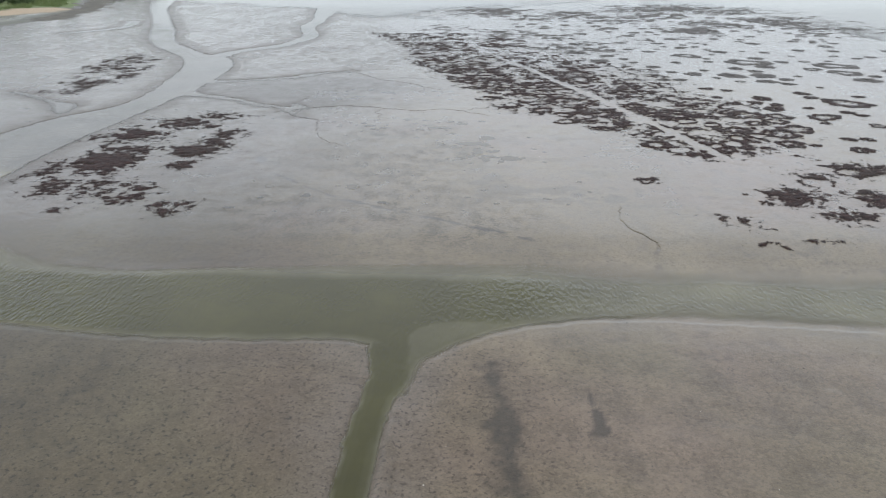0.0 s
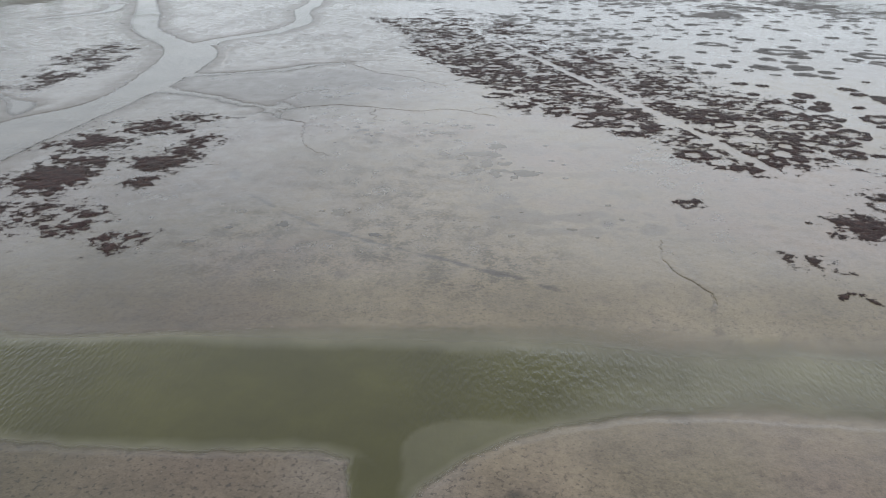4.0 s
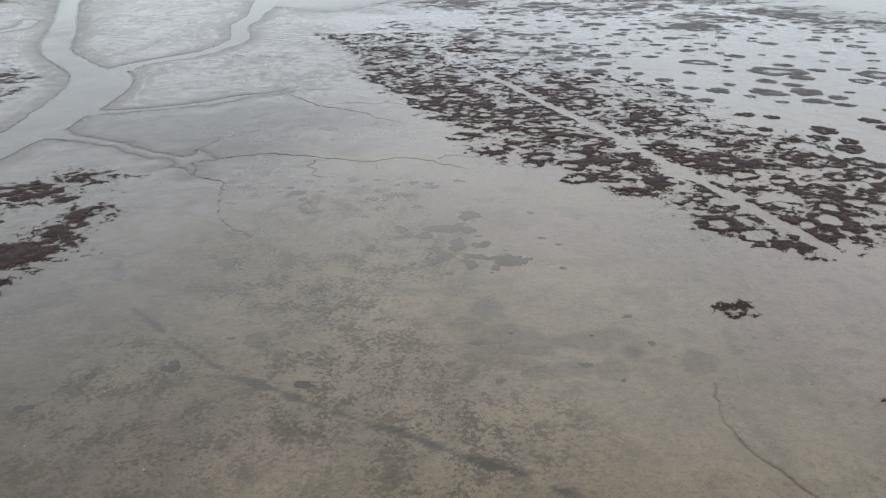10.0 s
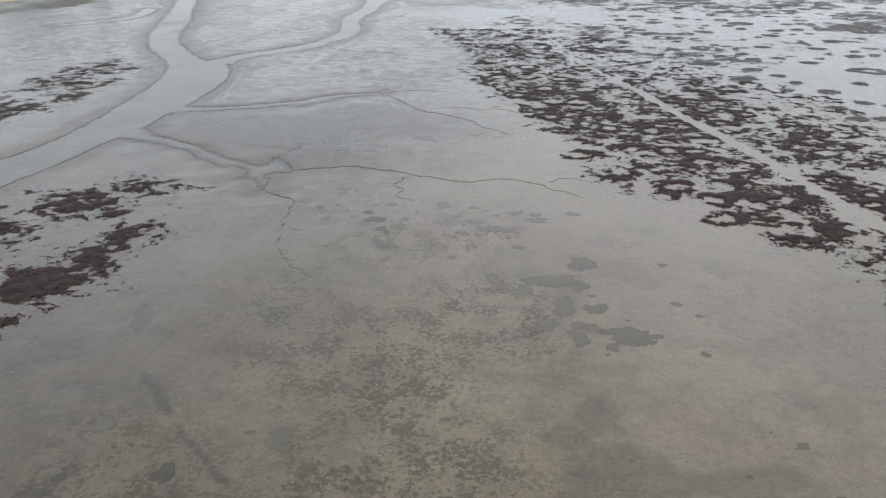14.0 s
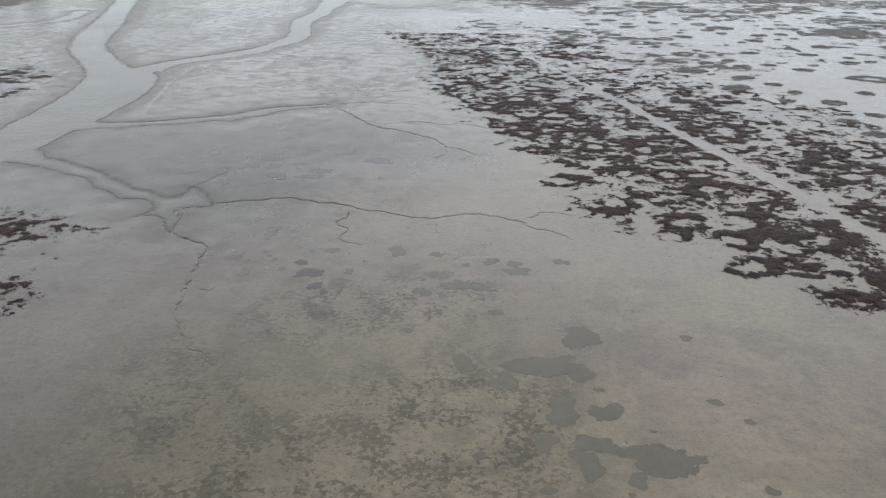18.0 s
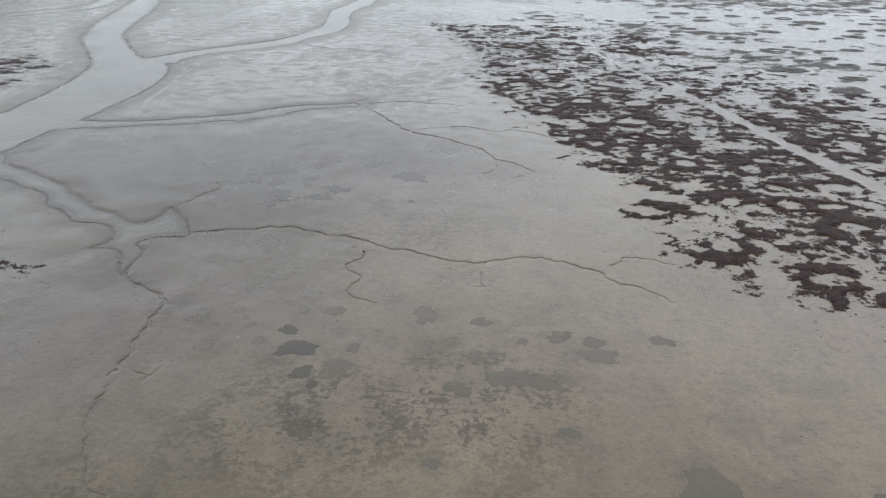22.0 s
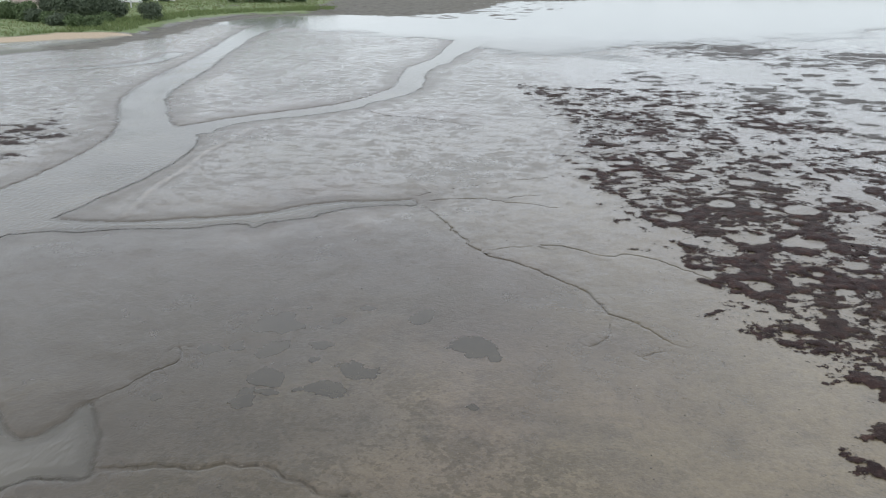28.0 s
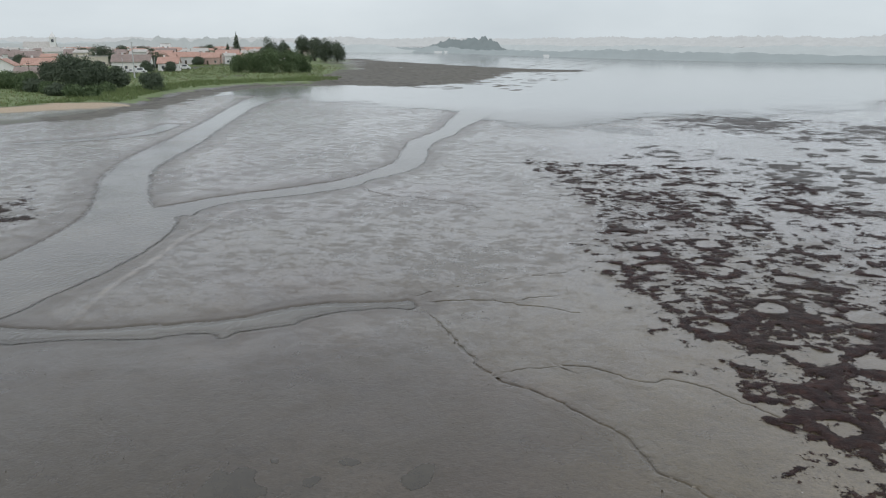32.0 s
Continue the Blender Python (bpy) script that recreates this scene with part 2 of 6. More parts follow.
def water_material():
    """Silty green estuary water: clear over the shallow margins, opaque where it is deep."""
    m, nt, bsdf = material("estuary_water")
    link = nt.links.new
    depth = node(nt, "ShaderNodeVertexColor")
    depth.layer_name = "depth"
    parts = nt.nodes.new("ShaderNodeSeparateColor")
    link(depth.outputs[0], parts.inputs[0])
    tint = ramp_of(nt, parts.outputs[0], (0.0, (0.175, 0.150, 0.105)), (0.55, (0.116, 0.104, 0.056)), (0.95, (0.050, 0.048, 0.012)))
    silt = mix_of(nt, ramp_of(nt, parts.outputs[2], (0.0, 0.0), (0.5, 1.0)), (0.25, 0.255, 0.245), (0.105, 0.099, 0.083))
    tint = mix_of(nt, ramp_of(nt, parts.outputs[2], (0.6, 0.0), (0.95, 1.0)), (0.185, 0.177, 0.128), tint)
    tint = mix_of(nt, ramp_of(nt, parts.outputs[2], (0.5, 0.0), (0.58, 1.0)), silt, tint)
    tint = mix_of(nt, 0.6, tint, ramp_of(nt, noise_of(nt, 0.16, 6, rough=0.6), (0.3, 0.62), (0.5, 1.0), (0.68, 1.45)), "MULTIPLY")
    link(tint, bsdf.inputs["Base Color"])
    bsdf.inputs["IOR"].default_value = 1.37
    bsdf.inputs["Roughness"].default_value = 0.10
    tc = nt.nodes.new("ShaderNodeTexCoord")
    mp = node(nt, "ShaderNodeMapping")
    mp.inputs["Rotation"].default_value, mp.inputs["Scale"].default_value = (0, 0, radians(9)), (1.65, 0.68, 1)
    link(tc.outputs["Object"], mp.inputs["Vector"])
    ripple = node(nt, "ShaderNodeTexNoise", Scale=3.0, Detail=2.0, Roughness=0.5)
    link(mp.outputs["Vector"], ripple.inputs["Vector"])
    gust = ramp_of(nt, noise_of(nt, 0.12, 3), (0.35, 0.45), (0.6, 1.0))
    height = mix_of(nt, 1.0, mix_of(nt, 1.0, ripple.outputs["Fac"], gust, "MULTIPLY"), parts.outputs[1], "MULTIPLY")
    bump_of(nt, bsdf, height, 1.0, 0.15)
    clear = nt.nodes.new("ShaderNodeBsdfTransparent")
    both = nt.nodes.new("ShaderNodeMixShader")
    link(parts.outputs[0], both.inputs[0])
    link(clear.outputs[0], both.inputs[1])
    link(bsdf.outputs[0], both.inputs[2])
    link(both.outputs[0], nt.nodes["Material Output"].inputs["Surface"])
    return m


def lacy_alpha(nt, bsdf, scale, weight, coords="Position"):
    """Weed thins out to ragged lace where its mat is thin."""
    thick = node(nt, "ShaderNodeVertexColor")
    thick.layer_name = "thick"
    lace = mix_of(nt, 0.4, noise_of(nt, scale, 6, (0.95, 1.0, 1), 0.68, coords), noise_of(nt, scale * 3.2, 5, rough=0.7, coords=coords))
    nt.links.new(ramp_of(nt, mix_of(nt, weight, thick.outputs[0], lace), (0.497, 0.0), (0.518, 1.0)), bsdf.inputs["Alpha"])
    return thick.outputs[0]


def weed_material():
    m, nt, bsdf = material("red_brown_seaweed")
    f = noise_of(nt, 1.9, 7, rough=0.72)
    b = noise_of(nt, 0.13, 4)
    base = ramp_of(nt, f, (0.30, (0.009, 0.006, 0.006)), (0.5, (0.027, 0.0145, 0.013)), (0.70, (0.066, 0.035, 0.028)))
    base = mix_of(nt, ramp_of(nt, b, (0.47, 0.0), (0.62, 0.3)), base, ramp_of(nt, f, (0.3, (0.018, 0.015, 0.012)), (0.7, (0.058, 0.047, 0.034))))
    lacy_alpha(nt, bsdf, 2.0, 0.60)
    nt.links.new(base, bsdf.inputs["Base Color"])
    bsdf.inputs["Roughness"].default_value = 0.55
    bsdf.inputs["IOR"].default_value = 1.2
    bump_of(nt, bsdf, noise_of(nt, 7.0, 5, rough=0.7), 1.0, 0.06)
    return m


def leaf_material(name, dark, pale):
    m, nt, bsdf = material(name)
    geo = nt.nodes.new("ShaderNodeNewGeometry")
    nt.links.new(ramp_of(nt, geo.outputs["Random Per Island"], (0.0, dark), (1.0, pale)), bsdf.inputs["Base Color"])
    bsdf.inputs["Roughness"].default_value, bsdf.inputs["IOR"].default_value = 0.7, 1.15
    return m


def roof_material(name, dark, pale):
    m, nt, bsdf = material(name)
    tc = nt.nodes.new("ShaderNodeTexCoord")
    wave = node(nt, "ShaderNodeTexWave", Scale=1.6, Distortion=0.6)
    nt.links.new(tc.outputs["Object"], wave.inputs["Vector"])
    f = mix_of(nt, 0.35, noise_of(nt, 0.9, 5), wave.outputs["Fac"])
    nt.links.new(ramp_of(nt, f, (0.3, dark), (0.7, pale)), bsdf.inputs["Base Color"])
    bsdf.inputs["Roughness"].default_value = 0.85
    bump_of(nt, bsdf, wave.outputs["Fac"], 0.5, 0.05)
    return m


def thin_weed_material():
    """Sparse weed through which the mud shows; its paleness also stands for haze and sheen on far weed."""
    m, nt, bsdf = material("thin_patchy_seaweed")
    f = mix_of(nt, 0.5, noise_of(nt, 2.2, 6, rough=0.7), noise_of(nt, 0.5, 3))
    nt.links.new(ramp_of(nt, f, (0.36, (0.026, 0.023, 0.020)), (0.5, (0.050, 0.043, 0.037)), (0.64, (0.11, 0.10, 0.088))), bsdf.inputs["Base Color"])
    bsdf.inputs["Roughness"].default_value, bsdf.inputs["IOR"].default_value = 0.5, 1.31
    lacy_alpha(nt, bsdf, 2.2, 0.5)
    bump_of(nt, bsdf, noise_of(nt, 7.0, 5, rough=0.7), 0.8, 0.04)
    return m


MUD, WATER, WEED, THIN_WEED = ground_material(), water_material(), weed_material(), thin_weed_material()
# leaf greens lifted and greyed, with distance haze put into their colour
LEAF_DARK = leaf_material("dark_green_leaves", (0.080, 0.102, 0.074), (0.130, 0.162, 0.108))
LEAF_MID = leaf_material("mid_green_leaves", (0.085, 0.125, 0.065), (0.15, 0.20, 0.10))
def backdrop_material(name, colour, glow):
    """Hazy distance: the haze is painted in as a plain pale glow with soft mottling."""
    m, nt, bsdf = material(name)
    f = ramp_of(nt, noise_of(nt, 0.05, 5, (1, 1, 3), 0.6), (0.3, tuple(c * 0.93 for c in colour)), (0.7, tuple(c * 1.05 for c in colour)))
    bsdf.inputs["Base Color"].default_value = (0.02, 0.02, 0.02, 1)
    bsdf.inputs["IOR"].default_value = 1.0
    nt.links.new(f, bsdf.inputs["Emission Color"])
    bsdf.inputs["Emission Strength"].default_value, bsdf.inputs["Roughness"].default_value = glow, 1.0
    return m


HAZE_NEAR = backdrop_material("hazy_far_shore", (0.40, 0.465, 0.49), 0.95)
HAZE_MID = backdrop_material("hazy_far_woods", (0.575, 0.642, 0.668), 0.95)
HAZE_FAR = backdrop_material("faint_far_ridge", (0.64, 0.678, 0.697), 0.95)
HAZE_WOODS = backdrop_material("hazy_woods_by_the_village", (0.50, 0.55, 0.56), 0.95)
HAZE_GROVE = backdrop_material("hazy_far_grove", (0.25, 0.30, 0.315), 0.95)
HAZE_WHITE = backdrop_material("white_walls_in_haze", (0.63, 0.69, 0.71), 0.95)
MARSH = plain("dark_salt_marsh", (0.088, 0.082, 0.062), 0.7, 0.5, 0.4)
# reed green also lifted for the haze
REED = leaf_material("fresh_green_reed", (0.125, 0.175, 0.07), (0.21, 0.26, 0.12))
STRAW = leaf_material("dry_straw_grass", (0.11, 0.11, 0.045), (0.21, 0.19, 0.09))
BARK = plain("grey_brown_bark", (0.09, 0.075, 0.06), 0.9, 0.3, 4, bump=0.02)
WHITE_WALL = plain("white_render", (0.82, 0.81, 0.79), 0.85, 0.06, 0.8)
CREAM_WALL = plain("cream_render", (0.60, 0.55, 0.46), 0.85, 0.08, 0.8)
PINK_WALL = plain("faded_pink_render", (0.55, 0.40, 0.35), 0.85, 0.1, 0.8)
GREY_WALL = plain("grey_concrete", (0.36, 0.36, 0.35), 0.85, 0.12, 0.9)
# tile colours paled and dulled, distance haze painted into them
TERRACOTTA = roof_material("terracotta_tiles", (0.40, 0.235, 0.185), (0.56, 0.37, 0.30))
OLD_TILES = roof_material("weathered_brown_tiles", (0.22, 0.175, 0.155), (0.34, 0.275, 0.245))
PALE_ROOF = roof_material("pale_sheet_roof", (0.40, 0.39, 0.36), (0.56, 0.54, 0.50))
GLASS = plain("dark_window_glass", (0.10, 0.11, 0.12), 0.1, 0.1, 2)
TYRE = plain("black_rubber", (0.02, 0.02, 0.02), 0.9)
CAR_WHITE = plain("white_car_paint", (0.72, 0.72, 0.72), 0.3, 0.03)
METAL = plain("galvanised_steel", (0.55, 0.56, 0.56), 0.5, 0.1, 2, metal=0.3)
TIMBER = plain("dark_timber_pole", (0.10, 0.08, 0.06), 0.9, 0.25, 3)
ASPHALT = plain("grey_asphalt", (0.11, 0.11, 0.11), 0.9, 0.2, 0.6)
def puddle_material(name, dark, pale):
    """Still water over silt, with a ragged rim."""
    m, nt, bsdf = material(name)
    f = mix_of(nt, 0.5, noise_of(nt, 0.5, 4, coords="Position"), noise_of(nt, 2.6, 6, rough=0.65, coords="Position"))
    nt.links.new(ramp_of(nt, f, (0.38, dark), (0.62, pale)), bsdf.inputs["Base Color"])
    bsdf.inputs["Roughness"].default_value, bsdf.inputs["IOR"].default_value = 0.08, 1.52
    edge = node(nt, "ShaderNodeVertexColor")
    edge.layer_name = "edge"
    lumps = mix_of(nt, 0.35, noise_of(nt, 0.6, 3, rough=0.55, coords="Position"), noise_of(nt, 2.0, 7, rough=0.66, coords="Position"))
    nt.links.new(ramp_of(nt, mix_of(nt, 0.66, edge.outputs[0], lumps), (0.4895, 0.0), (0.4905, 1.0)), bsdf.inputs["Alpha"])
    return m


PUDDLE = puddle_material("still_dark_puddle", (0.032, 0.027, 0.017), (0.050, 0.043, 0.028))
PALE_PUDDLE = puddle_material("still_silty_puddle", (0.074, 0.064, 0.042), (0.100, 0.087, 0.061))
SHELL = plain("bleached_shell_and_stone", (0.50, 0.47, 0.42), 0.6, 0.3, 2)
CLOD = plain("dark_mud_clod", (0.075, 0.065, 0.052), 0.5, 0.3, 3, bump=0.01)


# ---- noise and plan helpers ----
def value_noise(x, y, seed):
    xi, yi = np.floor(x).astype(np.int64), np.floor(y).astype(np.int64)
    fx, fy = x - xi, y - yi
    fx, fy = fx * fx * (3 - 2 * fx), fy * fy * (3 - 2 * fy)

    def h(a, b):
        n = (a * 374761393 + b * 668265263 + seed * 974634777) & 0xFFFFFFFF
        n = ((n ^ (n >> 13)) * 1274126177) & 0xFFFFFFFF
        return ((n ^ (n >> 16)) & 0xFFFF) / 65535.0

    top = h(xi, yi) * (1 - fx) + h(xi + 1, yi) * fx
    low = h(xi, yi + 1) * (1 - fx) + h(xi + 1, yi + 1) * fx
    return top * (1 - fy) + low * fy


def fbm(x, y, scale, seed, octaves=4, gain=0.5):
    """Layered noise about 0, roughly from -1 to 1, with lumps of about the given size in metres."""
    total, amp, size = np.zeros_like(x, dtype=float), 1.0, 1.0 / scale
    norm = 0.0
    for k in range(octaves):
        total += amp * (value_noise(x * size + 17.3 * k, y * size - 9.1 * k, seed + k) * 2 - 1)
        norm += amp
        amp, size = amp * gain, size * 2.03
    return total / norm * 1.5


def smooth(a, b, v):
    t = np.clip((v - a) / (b - a), 0, 1)
    return t * t * (3 - 2 * t)


def line_distance(points, x, y, reach):
    """Distance to a polyline, and how far along it (0 to 1); beyond reach the distance is only a large number."""
    best, along = np.full(x.shape, 1e3), np.zeros(x.shape)
    p = np.array(points, float)[:, :2]
    lengths = np.hypot(*np.diff(p, axis=0).T)
    starts, whole = np.r_[0, np.cumsum(lengths)], lengths.sum()
    near = (x > p[:, 0].min() - reach) & (x < p[:, 0].max() + reach) & (y > p[:, 1].min() - reach) & (y < p[:, 1].max() + reach)
    xs, ys = x[near], y[near]
    b, al = np.full(xs.shape, 1e3), np.zeros(xs.shape)
    for (ax, ay), (bx, by), s, ln in zip(p[:-1], p[1:], starts, lengths):
        t = np.clip(((xs - ax) * (bx - ax) + (ys - ay) * (by - ay)) / (ln * ln + 1e-9), 0, 1)
        d = np.hypot(xs - ax - t * (bx - ax), ys - ay - t * (by - ay))
        closer = d < b
        b[closer], al[closer] = d[closer], ((s + t * ln) / whole)[closer]
    best[near], along[near] = b, al
    return best, along


def outline_distance(points, x, y, reach=12.0):
    """Signed distance to a closed outline, negative inside."""
    p = np.array(points + points[:1], float)
    out = np.full(x.shape, 1e3)
    near = (x > p[:, 0].min() - reach) & (x < p[:, 0].max() + reach) & (y > p[:, 1].min() - reach) & (y < p[:, 1].max() + reach)
    xs, ys = x[near], y[near]
    best, inside = np.full(xs.shape, 1e3), np.zeros(xs.shape, bool)
    for (ax, ay), (bx, by) in zip(p[:-1], p[1:]):
        ln2 = (bx - ax) ** 2 + (by - ay) ** 2 + 1e-9
        t = np.clip(((xs - ax) * (bx - ax) + (ys - ay) * (by - ay)) / ln2, 0, 1)
        best = np.minimum(best, np.hypot(xs - ax - t * (bx - ax), ys - ay - t * (by - ay)))
        if ay != by:
            inside ^= ((ay > ys) != (by > ys)) & (xs < (bx - ax) * (ys - ay) / (by - ay) + ax)
    out[near] = np.where(inside, -best, best)
    return out


def rounded(points, times=1):
    """Corner-cutting, to soften a plan outline."""
    for _ in range(times):
        q = []
        for a, b in zip(points, points[1:] + points[:1]):
            q += [(0.75 * a[0] + 0.25 * b[0], 0.75 * a[1] + 0.25 * b[1]), (0.25 * a[0] + 0.75 * b[0], 0.25 * a[1] + 0.75 * b[1])]
        points = q
    return points


def rounded_line(points, times=1):
    for _ in range(times):
        q = [points[0]]
        for a, b in zip(points[:-1], points[1:]):
            q += [(0.75 * a[0] + 0.25 * b[0], 0.75 * a[1] + 0.25 * b[1]), (0.25 * a[0] + 0.75 * b[0], 0.25 * a[1] + 0.75 * b[1])]
        points = q + [points[-1]]
    return points


# ---- plan of the tidal flat (metres, north along +y) ----
WATER_LEVEL = -0.075
NEAR_CHANNEL = [(-95, 46), (-26.2, 25.7), (-22.4, 23.4), (-18.1, 22.0), (-14.5, 21.7), (-9, 22.6), (-1.7, 23.4), (5, 23.9), (13.2, 24.3),
                (18.9, 24.4), (25.9, 24.1), (33.6, 23.8), (95, 24), (95, 11), (29.4, 14.8), (24.1, 15.3), (18, 15.6), (14, 15.5), (10.5, 14.6),
                (8, 13.4), (6, 11.8), (4.7, 10.1), (4.4, 5.9), (4.4, 0), (5.5, -70), (1.5, -70), (2.0, 0.6), (1.9, 5.8), (2.2, 10.6), (1.8, 11.9),
                (0, 12.5), (-2.6, 12.2), (-10.5, 12), (-18.5, 13.1), (-95, 20)]
MAIN_CHANNEL = [(-95, 36), (-52, 46), (-44.8, 56.4), (-44.2, 61.3), (-42.6, 66.4), (-38.9, 71.5), (-38.2, 78), (-39.0, 85.5), (-40.6, 96.8), (-42.8, 106.8),
                (-46.8, 115.5), (-53.4, 124), (-60, 134), (-65.5, 147), (-71, 162), (-79, 182), (-92.5, 213), (-107, 250), (-98, 252), (-87.5, 214), (-79.5, 195), (-71.6, 176),
                (-62.7, 156), (-57.4, 141), (-54.0, 133.6), (-49, 126.3), (-42.1, 117.2), (-37.9, 115.2), (-35.4, 110.1), (-33.8, 104.3), (-33.2, 99),
                (-32.6, 92), (-32.9, 88.3), (-32.4, 83), (-33.4, 77), (-33.5, 71.7), (-34.6, 61.7), (-35.2, 53.9), (-35.4, 46.6), (-35, 40.2), (-36, 32), (-95, 27)]
EAST_ARM = [(-43, 116.5), (-41, 120.6), (-39.4, 124.5), (-36.1, 128.9), (-32.8, 134.6), (-31.9, 141.5), (-32, 148), (-35, 159), (-36.8, 165.8), (-36.7, 174.4),
            (-37, 182.5), (-40.6, 201), (-46, 236), (-36, 236), (-34.5, 201), (-34, 186), (-32.6, 175.5), (-33, 170), (-32.3, 162), (-29.7, 153.3), (-27.9, 145.4), (-28.8, 138.5),
            (-30.2, 135.2), (-29.9, 132.1), (-32.4, 127.2), (-35.9, 123.3), (-38.2, 119.7), (-37.4, 114.8)]
BRANCH_B = [(-34, 92.2), (-32.7, 91.6), (-30.1, 91.8), (-27.4, 92.6), (-25.2, 93.8), (-23.0, 95.0), (-21.4, 96.2), (-20.4, 97.6), (-18.8, 99.2), (-17.3, 99.7), (-15.3, 100.5), (-14.0, 101.2),
            (-13.5, 99.6), (-15.2, 99.3), (-17.3, 98.0), (-18.4, 96.6), (-18.3, 95.7), (-19.9, 94.7), (-20.6, 94.0), (-20.9, 93.0), (-21.7, 93.7), (-23.6, 92.8), (-23.7, 92.2), (-26.5, 91.4),
            (-28.2, 90.7), (-29.7, 89.7), (-31.6, 89.4), (-33.5, 88.0)]
BRANCH_C = [(-33.5, 84.0), (-31.6, 82.0), (-30.2, 80.4), (-28.3, 79.9), (-26.1, 78.5), (-24.1, 77.6), (-23.2, 76.5), (-21.5, 75.3), (-19.9, 74.0), (-19.2, 74.1), (-17.7, 72.7), (-16.9, 73.3), (-17.0, 75.4),
            (-16.0, 74.4), (-14.9, 73.4), (-14.2, 72.1), (-14.0, 71.7), (-15.0, 71.4), (-16.0, 70.9), (-16.0, 70.3), (-15.1, 69.6), (-15.0, 68.2), (-14.6, 66.8), (-15.4, 67.4), (-16.0, 68.7), (-16.7, 69.5),
            (-17.3, 69.7), (-18.4, 68.8), (-17.6, 70.2), (-17.8, 71.1), (-18.6, 72.1), (-19.5, 72.5), (-20.7, 72.2), (-21.6, 73.3), (-23.5, 74.3), (-24.2, 75.4), (-25.4, 76.3), (-26.8, 76.8), (-28.3, 77.8), (-31.6, 79.0), (-34, 79.2)]
TRIBUTARY = [(-43, 66.2), (-43.6, 73.0), (-48.0, 75.0), (-52.5, 78.8), (-57.5, 82), (-58, 80.5), (-52.5, 77.0), (-48.2, 73.4), (-45.5, 68.5)]
